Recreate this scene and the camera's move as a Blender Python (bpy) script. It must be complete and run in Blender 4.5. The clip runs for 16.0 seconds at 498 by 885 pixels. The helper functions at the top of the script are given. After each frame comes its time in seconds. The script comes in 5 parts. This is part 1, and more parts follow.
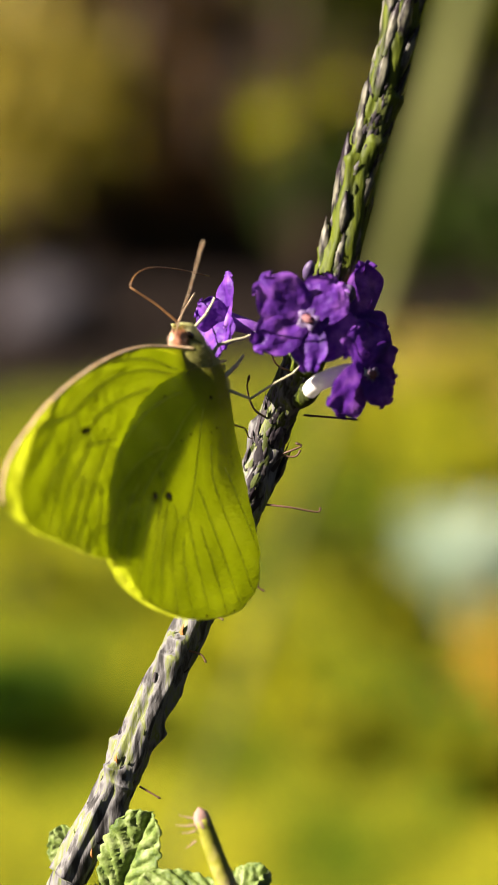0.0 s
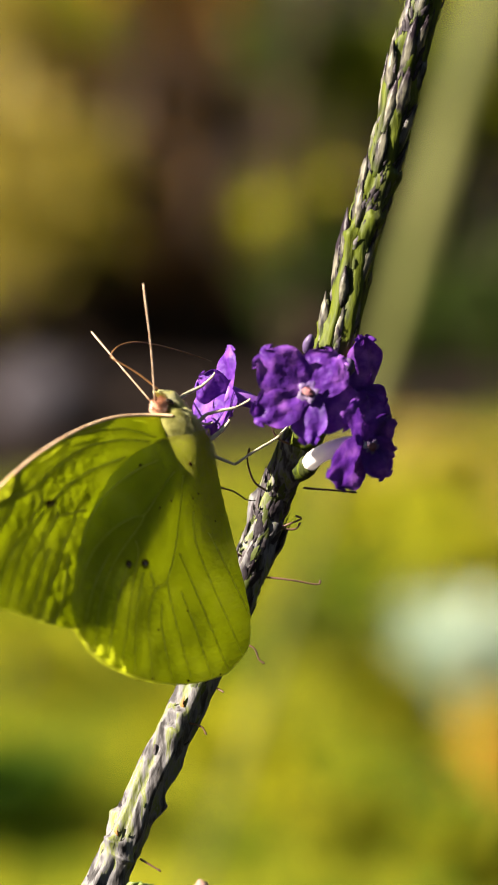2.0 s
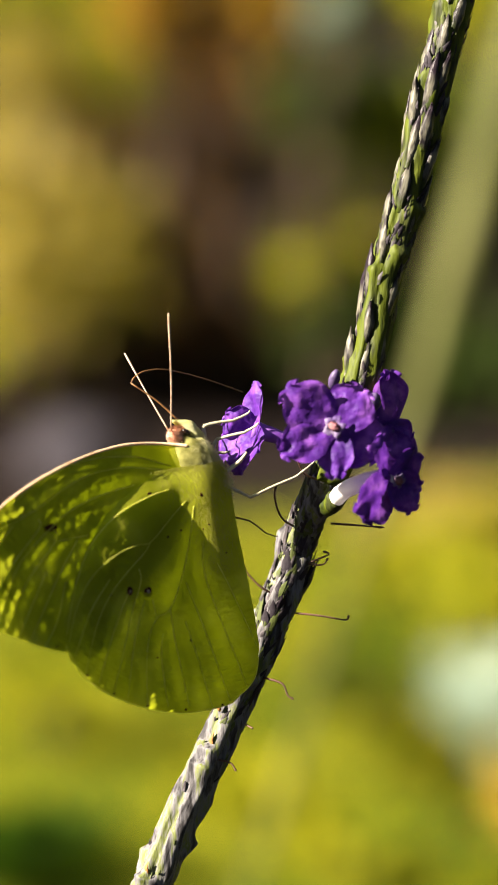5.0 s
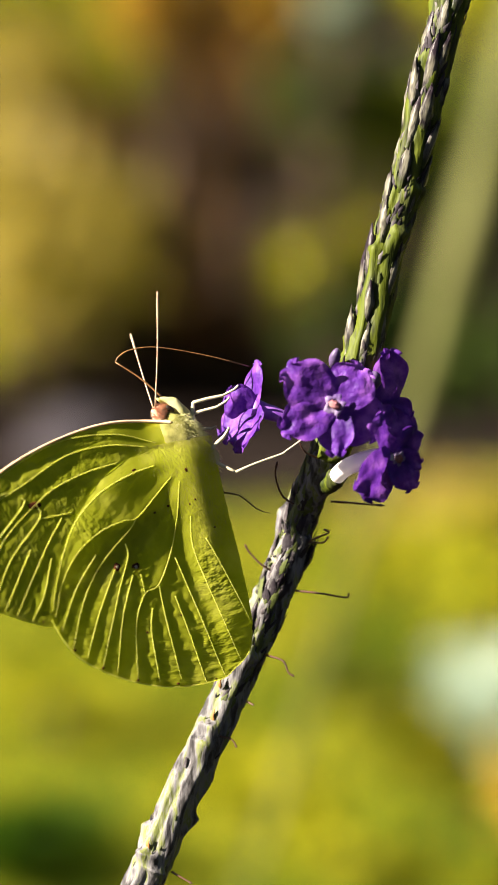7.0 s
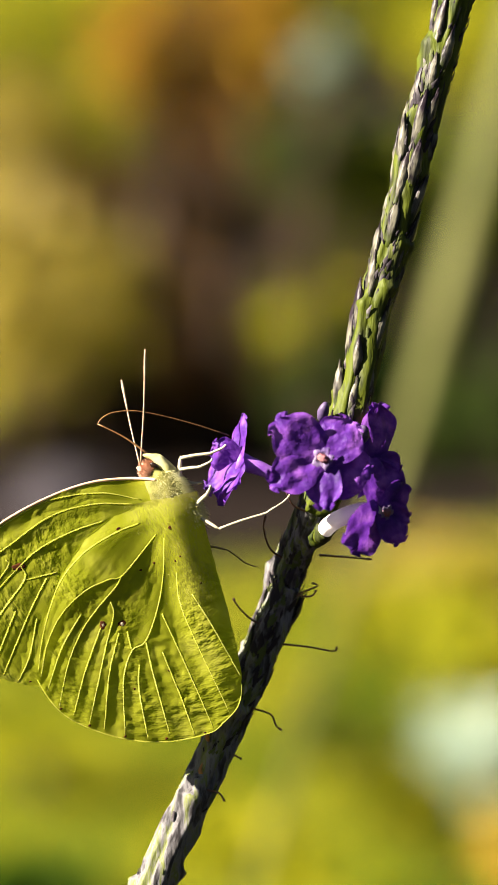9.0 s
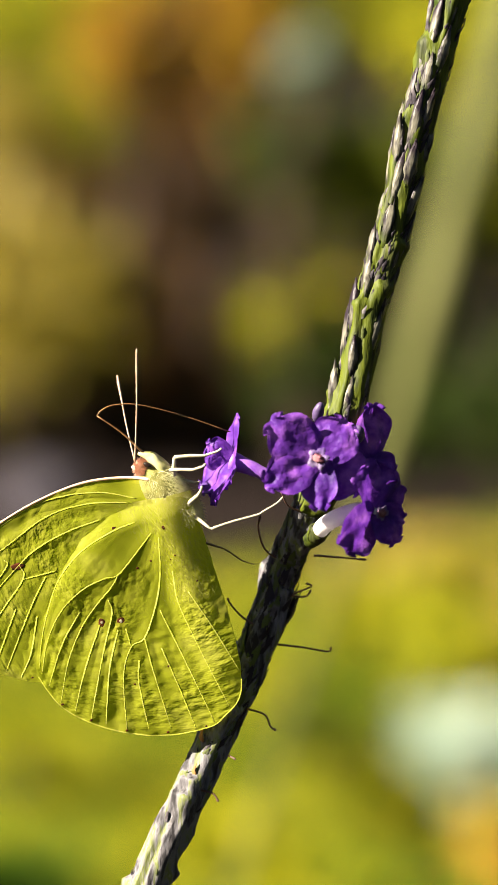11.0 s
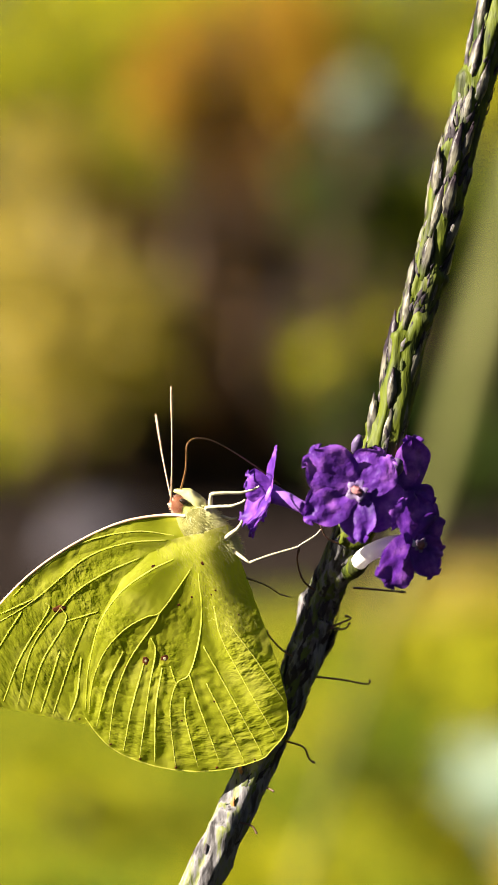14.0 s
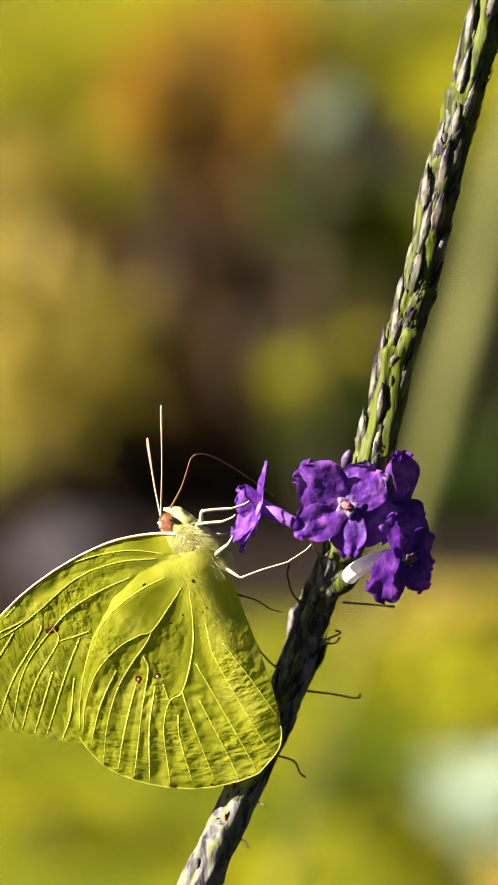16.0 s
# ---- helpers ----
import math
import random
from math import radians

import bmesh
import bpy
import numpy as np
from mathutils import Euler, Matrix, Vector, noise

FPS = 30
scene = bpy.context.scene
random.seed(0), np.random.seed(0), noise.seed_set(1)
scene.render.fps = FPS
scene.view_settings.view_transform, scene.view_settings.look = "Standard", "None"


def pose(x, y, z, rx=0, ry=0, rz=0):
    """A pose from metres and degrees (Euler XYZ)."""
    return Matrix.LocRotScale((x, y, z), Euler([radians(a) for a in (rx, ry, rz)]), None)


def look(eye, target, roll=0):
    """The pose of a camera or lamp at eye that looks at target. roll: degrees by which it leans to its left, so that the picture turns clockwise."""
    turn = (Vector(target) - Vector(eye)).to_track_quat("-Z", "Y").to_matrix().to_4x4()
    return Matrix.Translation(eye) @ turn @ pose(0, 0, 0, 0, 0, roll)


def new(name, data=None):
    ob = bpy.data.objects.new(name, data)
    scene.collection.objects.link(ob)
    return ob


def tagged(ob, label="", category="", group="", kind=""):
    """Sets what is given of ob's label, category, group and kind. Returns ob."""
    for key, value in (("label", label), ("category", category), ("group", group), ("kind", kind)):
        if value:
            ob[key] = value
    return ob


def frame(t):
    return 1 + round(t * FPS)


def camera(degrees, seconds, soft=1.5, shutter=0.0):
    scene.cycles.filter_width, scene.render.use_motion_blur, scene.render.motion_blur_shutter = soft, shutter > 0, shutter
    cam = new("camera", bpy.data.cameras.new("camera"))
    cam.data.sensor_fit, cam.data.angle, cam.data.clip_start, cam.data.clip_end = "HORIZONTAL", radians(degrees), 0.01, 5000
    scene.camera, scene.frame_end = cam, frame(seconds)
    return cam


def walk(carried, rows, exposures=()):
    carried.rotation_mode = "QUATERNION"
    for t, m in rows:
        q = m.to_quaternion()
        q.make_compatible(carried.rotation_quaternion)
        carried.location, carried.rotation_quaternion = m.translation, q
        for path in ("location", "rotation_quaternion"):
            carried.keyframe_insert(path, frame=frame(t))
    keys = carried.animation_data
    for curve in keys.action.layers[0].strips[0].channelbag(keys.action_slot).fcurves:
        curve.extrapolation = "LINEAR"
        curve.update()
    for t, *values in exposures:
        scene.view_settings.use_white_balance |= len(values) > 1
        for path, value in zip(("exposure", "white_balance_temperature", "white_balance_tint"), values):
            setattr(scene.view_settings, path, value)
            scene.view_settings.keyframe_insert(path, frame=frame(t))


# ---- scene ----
# the subject's own space: x to the right, y up, z towards the lens, in millimetres round the middle flower
MM = 0.001
SUB = pose(0, 0, 0.9, 78, 0, 0)


def held(x, y, z, pan, tilt, roll):
    turn = Matrix.Rotation(radians(pan), 4, "Y") @ Matrix.Rotation(radians(tilt), 4, "X") @ Matrix.Rotation(radians(roll), 4, "Z")
    return SUB @ Matrix.Translation((x * MM, y * MM, z * MM)) @ turn


# ---- the camera: a long lens held by hand 0.37 m from the flowers ----
cam = camera(11.5, 16.0)
cam.data.dof.use_dof = True
cam.data.dof.focus_distance = 0.366
cam.data.dof.aperture_fstop = 15.0
PATH = [
    (0.0, held(-12.80, 2.84, 361.25, -0.668, -3.338, 0.478)),
    (0.5, held(-12.96, 2.51, 362.11, -0.760, -3.198, 0.712)),
    (1.0, held(-13.13, 2.18, 362.31, -1.275, -2.764, 0.398)),
    (1.5, held(-13.29, 1.85, 362.85, -1.188, -1.799, 0.357)),
    (2.0, held(-13.78, 0.38, 363.73, -0.797, -1.251, 0.469)),
    (2.5, held(-13.62, 0.05, 364.24, -0.401, -1.774, 0.171)),
    (3.0, held(-13.46, -0.28, 364.56, -0.273, -1.648, 0.304)),
    (3.5, held(-13.29, -0.61, 364.65, -0.227, -1.456, 0.190)),
    (4.0, held(-12.80, -1.30, 364.59, -0.190, -0.763, -0.035)),
    (6.5, held(-13.39, -5.04, 365.97, 0.049, 0.328, 0.009)),
    (7.0, held(-12.80, -5.53, 366.86, 0.003, 0.003, -0.010)),
    (7.5, held(-12.70, -5.79, 366.86, -0.277, -0.211, -0.218)),
    (8.0, held(-12.60, -6.05, 366.77, -0.315, 0.123, -0.109)),
    (8.5, held(-12.50, -6.32, 366.95, -0.189, 1.117, -0.183)),
    (8.7, held(-12.75, -6.25, 367.61, -0.299, 1.361, 0.026)),
    (10.8, held(-15.31, -5.59, 366.35, -0.410, 0.826, 0.307)),
    (11.0, held(-15.56, -5.53, 367.14, -0.812, 1.245, 0.244)),
    (11.5, held(-14.64, -6.19, 367.07, -0.339, 0.611, 0.167)),
    (12.0, held(-13.72, -6.84, 366.89, 0.130, 0.752, 0.058)),
    (12.5, held(-12.80, -7.50, 366.87, 0.314, 1.454, 0.063)),
    (13.0, held(-12.65, -7.50, 368.45, 0.270, 1.954, 0.140)),
    (13.5, held(-12.50, -7.50, 368.43, 0.320, 1.967, 0.060)),
    (14.0, held(-13.42, -7.01, 368.04, 0.432, 2.214, 0.367)),
    (14.5, held(-14.34, -6.51, 369.02, 0.478, 2.400, 0.361)),
    (15.0, held(-15.26, -6.02, 369.21, 0.167, 2.530, 0.210)),
    (15.5, held(-15.51, -6.51, 369.61, 0.237, 2.314, 0.216)),
    (16.0, held(-15.75, -7.01, 369.73, -0.156, 2.564, 0.193)),
]
walk(cam, PATH, [(0.0, 2.24, 6450, 17), (2.0, 2.44, 6450, 17), (4.0, 2.50, 6450, 17), (7.0, 2.58, 6450, 17), (16.0, 2.56, 6450, 17)])

# ---- light: low warm sun from the side, clear sky ----
SUN_S = Vector((-0.79, 0.47, 0.288))
SUN_W = (SUB.to_3x3() @ SUN_S).normalized()
world = bpy.data.worlds.new("sky")
scene.world = world
world.use_nodes = True
wn = world.node_tree
sky = wn.nodes.new("ShaderNodeTexSky")
sky.sky_type = "NISHITA"
sky.sun_disc = False
sky.sun_elevation = math.asin(SUN_W.z)
sky.sun_rotation = math.atan2(SUN_W.x, SUN_W.y)
background = wn.nodes["Background"]
background.inputs["Strength"].default_value = 0.013
wn.links.new(sky.outputs["Color"], background.inputs["Color"])
lamp = bpy.data.lights.new("sun", "SUN")
lamp.energy, lamp.angle, lamp.color = 5.0, radians(0.5), (1.0, 0.90, 0.72)
sun = new("sun", lamp)
sun.matrix_world = look((0, 0, 5), Vector((0, 0, 5)) - SUN_W)


# ---- materials ----
def material(name, colours, scale=200.0, rough=0.6, bump=0.3, through_share=0.0, stretch=(1, 1, 1), spread=0.0, spec=0.3, detail=4.0, bump_scale=None, sheen=0.0):
    """Noise between the colours, fine relief, some light through thin things, and a shift from piece to piece."""
    m = bpy.data.materials.new(name)
    m.use_nodes = True
    t = m.node_tree
    n, l = t.nodes, t.links
    bsdf, out = n["Principled BSDF"], n["Material Output"]
    co = n.new("ShaderNodeTexCoord")
    mp = n.new("ShaderNodeMapping")
    mp.inputs["Scale"].default_value = stretch
    l.new(co.outputs["Object"], mp.inputs["Vector"])
    noise_a = n.new("ShaderNodeTexNoise")
    noise_a.inputs["Scale"].default_value = scale
    noise_a.inputs["Detail"].default_value = detail
    l.new(mp.outputs["Vector"], noise_a.inputs["Vector"])
    fac = noise_a.outputs["Fac"]
    ramp = n.new("ShaderNodeValToRGB")
    while len(ramp.color_ramp.elements) < len(colours):
        ramp.color_ramp.elements.new(0.5)
    for i, c in enumerate(colours):
        ramp.color_ramp.elements[i].position = 0.3 + 0.4 * i / max(1, len(colours) - 1)
        ramp.color_ramp.elements[i].color = (*c, 1)
    if spread:
        info = n.new("ShaderNodeObjectInfo")
        isl = n.new("ShaderNodeNewGeometry")
        add = n.new("ShaderNodeMath")
        add.operation = "ADD"
        l.new(info.outputs["Random"], add.inputs[0])
        l.new(isl.outputs["Random Per Island"], add.inputs[1])
        fr = n.new("ShaderNodeMath")
        fr.operation = "FRACT"
        l.new(add.outputs[0], fr.inputs[0])
        ma = n.new("ShaderNodeMath")
        ma.operation = "MULTIPLY_ADD"
        ma.inputs[1].default_value, ma.inputs[2].default_value = spread, -0.5 * spread
        l.new(fr.outputs[0], ma.inputs[0])
        su = n.new("ShaderNodeMath")
        l.new(fac, su.inputs[0])
        l.new(ma.outputs[0], su.inputs[1])
        fac = su.outputs[0]
    l.new(fac, ramp.inputs["Fac"])
    l.new(ramp.outputs["Color"], bsdf.inputs["Base Color"])
    bsdf.inputs["Roughness"].default_value = rough
    bsdf.inputs["Specular IOR Level"].default_value = spec
    if sheen:
        bsdf.inputs["Sheen Weight"].default_value = sheen
    if bump:
        nb = n.new("ShaderNodeTexNoise")
        nb.inputs["Scale"].default_value = bump_scale or scale * 3
        nb.inputs["Detail"].default_value = 5
        l.new(mp.outputs["Vector"], nb.inputs["Vector"])
        bp = n.new("ShaderNodeBump")
        bp.inputs["Strength"].default_value = bump
        bp.inputs["Distance"].default_value = 0.3 / (bump_scale or scale * 3)
        l.new(nb.outputs["Fac"], bp.inputs["Height"])
        l.new(bp.outputs["Normal"], bsdf.inputs["Normal"])
    if through_share:
        tr = n.new("ShaderNodeBsdfTranslucent")
        mix = n.new("ShaderNodeMixShader")
        mix.inputs[0].default_value = through_share
        l.new(ramp.outputs["Color"], tr.inputs["Color"])
        if bump:
            l.new(bp.outputs["Normal"], tr.inputs["Normal"])
        l.new(bsdf.outputs[0], mix.inputs[1])
        l.new(tr.outputs[0], mix.inputs[2])
        l.new(mix.outputs[0], out.inputs["Surface"])
    return m


def wing_material():
    """Fine scales, with short cross ripples between the veins, which run out from the wing's root."""
    m = material("wing_scales", [(0.22, 0.245, 0.008), (0.31, 0.33, 0.016), (0.42, 0.425, 0.05)], 190, 0.6, 0.0, 0.60, spec=0.12)
    t = m.node_tree
    n, l = t.nodes, t.links

    def calc(kind, a, b=None, c=None):
        q = n.new("ShaderNodeMath")
        q.operation = kind
        for k, v in enumerate((a, b, c)):
            if v is None:
                continue
            if isinstance(v, (int, float)):
                q.inputs[k].default_value = v
            else:
                l.new(v, q.inputs[k])
        return q.outputs[0]

    co = n.new("ShaderNodeTexCoord")
    sep = n.new("ShaderNodeSeparateXYZ")
    l.new(co.outputs["Object"], sep.inputs[0])
    y = calc("ADD", sep.outputs["Y"], -0.004)
    turn = calc("ARCTAN2", sep.outputs["X"], calc("MULTIPLY", y, -1.0))
    away = calc("SQRT", calc("ADD", calc("MULTIPLY", sep.outputs["X"], sep.outputs["X"]), calc("MULTIPLY", y, y)))
    both = n.new("ShaderNodeCombineXYZ")
    l.new(calc("MULTIPLY", turn, 14.0), both.inputs[0])
    l.new(calc("MULTIPLY", away, 1000.0), both.inputs[1])
    ripple = n.new("ShaderNodeTexNoise")
    ripple.inputs["Scale"].default_value, ripple.inputs["Detail"].default_value = 1.0, 2.0
    l.new(both.outputs[0], ripple.inputs["Vector"])
    patch = n.new("ShaderNodeTexNoise")
    patch.inputs["Scale"].default_value, patch.inputs["Detail"].default_value = 130, 1.0
    l.new(co.outputs["Object"], patch.inputs["Vector"])
    fine = n.new("ShaderNodeTexNoise")
    fine.inputs["Scale"].default_value, fine.inputs["Detail"].default_value = 1500, 3.0
    l.new(co.outputs["Object"], fine.inputs["Vector"])
    where = n.new("ShaderNodeMapRange")
    where.inputs["From Min"].default_value, where.inputs["From Max"].default_value = 0.38, 0.58
    l.new(patch.outputs["Fac"], where.inputs["Value"])
    out_there = n.new("ShaderNodeMapRange")
    out_there.inputs["From Min"].default_value, out_there.inputs["From Max"].default_value = 0.007, 0.020
    l.new(away, out_there.inputs["Value"])
    ripples = calc("MULTIPLY", ripple.outputs["Fac"], calc("MULTIPLY", where.outputs[0], out_there.outputs[0]))
    high = calc("MULTIPLY_ADD", fine.outputs["Fac"], 0.02, ripples)
    bp = n.new("ShaderNodeBump")
    bp.inputs["Strength"].default_value, bp.inputs["Distance"].default_value = 1.0, 0.0006
    l.new(high, bp.inputs["Height"])
    for node in n:
        if node.type in ("BSDF_PRINCIPLED", "BSDF_TRANSLUCENT"):
            l.new(bp.outputs["Normal"], node.inputs["Normal"])
    # light that has passed through comes out greener
    tr = [node for node in n if node.type == "BSDF_TRANSLUCENT"][0]
    base = tr.inputs["Color"].links[0].from_socket
    mul = n.new("ShaderNodeMixRGB")
    mul.inputs[0].default_value = 0.55
    mul.inputs[2].default_value = (0.76, 0.86, 0.02, 1)
    l.new(base, mul.inputs[1])
    l.new(mul.outputs[0], tr.inputs["Color"])
    return m


WING = wing_material()
VEIN = material("wing_vein", [(0.76, 0.78, 0.13), (0.86, 0.86, 0.24)], 300, 0.6, 0.1, 0.76, spec=0.1)
EDGE = material("wing_edge", [(0.62, 0.40, 0.22), (0.70, 0.52, 0.34)], 500, 0.6, 0.2, 0.1)
SPOT = material("wing_spot", [(0.02, 0.007, 0.003), (0.08, 0.022, 0.006)], 900, 0.7, 0.2, spec=0.05)
PEARL = material("wing_pearl", [(0.16, 0.14, 0.07), (0.30, 0.27, 0.18)], 900, 0.5, 0.1)
FUR = material("yellow_fur", [(0.42, 0.41, 0.10), (0.66, 0.64, 0.38)], 500, 0.8, 0.0, 0.3)
DOWN = material("wing_down", [(0.36, 0.37, 0.04), (0.50, 0.49, 0.10)], 600, 0.8, 0.0, 0.45)
BODY = material("body_down", [(0.10, 0.10, 0.013), (0.24, 0.23, 0.06)], 900, 0.85, 0.5, 0.15)
HEAD = material("head_down", [(0.32, 0.11, 0.05), (0.58, 0.36, 0.25), (0.76, 0.66, 0.55)], 420, 0.8, 0.9)
EYE = material("eye", [(0.010, 0.006, 0.003), (0.02, 0.010, 0.006)], 800, 0.25, 0.0, spec=0.5)
ANTENNA = material("antenna", [(0.26, 0.14, 0.07), (0.42, 0.34, 0.24)], 900, 0.5, 0.2)
PROBOSCIS = material("proboscis", [(0.10, 0.05, 0.02), (0.24, 0.12, 0.04)], 700, 0.4, 0.2)
LEG = material("leg", [(0.30, 0.27, 0.15), (0.44, 0.42, 0.30)], 900, 0.6, 0.3)
LEG_BROWN = material("leg_brown", [(0.10, 0.07, 0.02), (0.20, 0.15, 0.06)], 900, 0.6, 0.3)
PETAL = material("violet_petal", [(0.046, 0.010, 0.145), (0.108, 0.025, 0.275), (0.28, 0.095, 0.47)], 330, 0.5, 0.9, 0.42, bump_scale=700, spec=0.2)
THROAT = material("flower_throat", [(0.10, 0.05, 0.20), (0.22, 0.16, 0.30), (0.34, 0.29, 0.36)], 500, 0.6, 0.3, 0.3)
STAMEN = material("flower_mouth", [(0.10, 0.02, 0.04), (0.26, 0.10, 0.12), (0.36, 0.22, 0.21)], 500, 0.6, 0.3, 0.3)
TUBE_WHITE = material("white_tube", [(0.78, 0.74, 0.74), (0.84, 0.83, 0.80)], 500, 0.5, 0.2, 0.35)
TUBE_LILAC = material("lilac_tube", [(0.16, 0.05, 0.34), (0.30, 0.14, 0.48)], 500, 0.5, 0.3, 0.25)
STALK = material("spike_stalk", [(0.006, 0.008, 0.002), (0.02, 0.03, 0.003), (0.062, 0.08, 0.003), (0.02, 0.025, 0.006), (0.085, 0.10, 0.02)], 330, 0.6, 1.0, 0.0, (1, 0.22, 1), bump_scale=600, spec=0.15)
BARK = material("grey_bark", [(0.005, 0.004, 0.004), (0.03, 0.028, 0.028), (0.12, 0.117, 0.122), (0.10, 0.12, 0.02), (0.20, 0.195, 0.19)], 700, 0.65, 1.0, 0.0, (1, 0.2, 1), bump_scale=1000, detail=6.0)


def calyx_material():
    """Yellow-green at the foot, streaked violet-grey along the sheath, near black at the tip."""
    m = material("calyx", [(0.02, 0.035, 0.003), (0.04, 0.06, 0.004), (0.09, 0.11, 0.012)], 420, 0.45, 1.0, 0.0, (1, 0.3, 1), spread=0.5, spec=0.22, bump_scale=800)
    t = m.node_tree
    n, l = t.nodes, t.links
    co = n.new("ShaderNodeTexCoord")
    sep = n.new("ShaderNodeSeparateXYZ")
    l.new(co.outputs["Object"], sep.inputs[0])
    long_way = n.new("ShaderNodeMapping")
    long_way.inputs["Scale"].default_value = (1, 0.22, 1)
    l.new(co.outputs["Object"], long_way.inputs["Vector"])
    nz = n.new("ShaderNodeTexNoise")
    nz.inputs["Scale"].default_value, nz.inputs["Detail"].default_value = 1000, 4
    l.new(long_way.outputs["Vector"], nz.inputs["Vector"])
    info = n.new("ShaderNodeObjectInfo")
    a = n.new("ShaderNodeMath")
    a.operation = "MULTIPLY_ADD"
    a.inputs[1].default_value = 0.003
    l.new(nz.outputs["Fac"], a.inputs[0])
    l.new(sep.outputs["Y"], a.inputs[2])
    b = n.new("ShaderNodeMath")
    b.operation = "MULTIPLY_ADD"
    b.inputs[1].default_value = 0.0035
    l.new(info.outputs["Random"], b.inputs[0])
    l.new(a.outputs[0], b.inputs[2])
    r = n.new("ShaderNodeMapRange")
    r.inputs["From Min"].default_value, r.inputs["From Max"].default_value = 0.0025, 0.0055
    l.new(b.outputs[0], r.inputs["Value"])
    grey = n.new("ShaderNodeValToRGB")
    e = grey.color_ramp.elements
    e[0].position, e[0].color = 0.47, (0.007, 0.005, 0.007, 1)
    e[1].position, e[1].color = 0.66, (0.13, 0.125, 0.09, 1)
    l.new(nz.outputs["Fac"], grey.inputs["Fac"])
    mix = n.new("ShaderNodeMixRGB")
    bsdf = n["Principled BSDF"]
    base = bsdf.inputs["Base Color"].links[0].from_socket
    l.new(r.outputs[0], mix.inputs[0])
    l.new(base, mix.inputs[1])
    l.new(grey.outputs[0], mix.inputs[2])
    tip = n.new("ShaderNodeMapRange")
    tip.inputs["From Min"].default_value, tip.inputs["From Max"].default_value = 0.0085, 0.0105
    l.new(b.outputs[0], tip.inputs["Value"])
    end = n.new("ShaderNodeMixRGB")
    end.inputs[2].default_value = (0.012, 0.007, 0.011, 1)
    l.new(tip.outputs[0], end.inputs[0])
    l.new(mix.outputs[0], end.inputs[1])
    l.new(end.outputs[0], bsdf.inputs["Base Color"])
    return m


CALYX = calyx_material()
FLAKE = material("dry_scale", [(0.012, 0.008, 0.012), (0.035, 0.028, 0.03), (0.09, 0.08, 0.085), (0.05, 0.065, 0.01)], 500, 0.7, 0.6, 0.0, spread=0.9, bump_scale=900)
DRY = material("dry_bract", [(0.16, 0.07, 0.02), (0.36, 0.17, 0.04)], 500, 0.7, 0.5)
BUD = material("dark_bud", [(0.03, 0.02, 0.05), (0.09, 0.06, 0.14)], 800, 0.5, 0.4)
STYLE = material("style", [(0.05, 0.025, 0.02), (0.12, 0.06, 0.04)], 900, 0.5, 0.2)
LEAF = material("crinkled_leaf", [(0.05, 0.09, 0.012), (0.14, 0.20, 0.04), (0.30, 0.36, 0.15)], 500, 0.6, 0.9, 0.3, bump_scale=1300)
TIP = material("shoot_tip", [(0.12, 0.13, 0.008), (0.20, 0.20, 0.02), (0.26, 0.22, 0.10)], 260, 0.6, 0.5)
PINK = material("shoot_end", [(0.28, 0.16, 0.13), (0.40, 0.28, 0.24)], 500, 0.6, 0.5, 0.2)


# ---- helpers for shapes ----
def S(a, b, c=0.0):
    """A point seen in the subject's plane at (a, b), moved to the depth c along the line to the lens."""
    k = (367.0 - c) / 367.0
    return Vector((-12.8 + (a + 12.8) * k, -5.5 + (b + 5.5) * k, c))


def part(name, bm, mat, parent=None, label="", scale=MM, smooth=True):
    me = bpy.data.meshes.new(name)
    if scale != 1:
        bmesh.ops.scale(bm, vec=(scale,) * 3, verts=bm.verts)
    bmesh.ops.recalc_face_normals(bm, faces=bm.faces)
    bm.to_mesh(me)
    bm.free()
    for p in me.polygons:
        p.use_smooth = smooth
    me.materials.append(mat)
    ob = new(name, me)
    ob.parent = parent
    return tagged(ob, label)


def thing(name, m, label, category, group=""):
    ob = new(name)
    ob.matrix_basis = m
    ob.empty_display_size = 0.01
    return tagged(ob, label, category, group)


def smooth_line(pts, n):
    """n points on a smooth curve through pts (Catmull-Rom)."""
    p = [Vector(q) for q in pts]
    if len(p) == 2:
        return [p[0].lerp(p[1], i / (n - 1)) for i in range(n)]
    p = [2 * p[0] - p[1]] + p + [2 * p[-1] - p[-2]]
    out = []
    for i in range(n):
        u = i / (n - 1) * (len(p) - 3)
        k = min(int(u), len(p) - 4)
        f = u - k
        a, b, c, d = p[k:k + 4]
        out.append(0.5 * (2 * b + (c - a) * f + (2 * a - 5 * b + 4 * c - d) * f * f + (3 * b - a - 3 * c + d) * f ** 3))
    return out


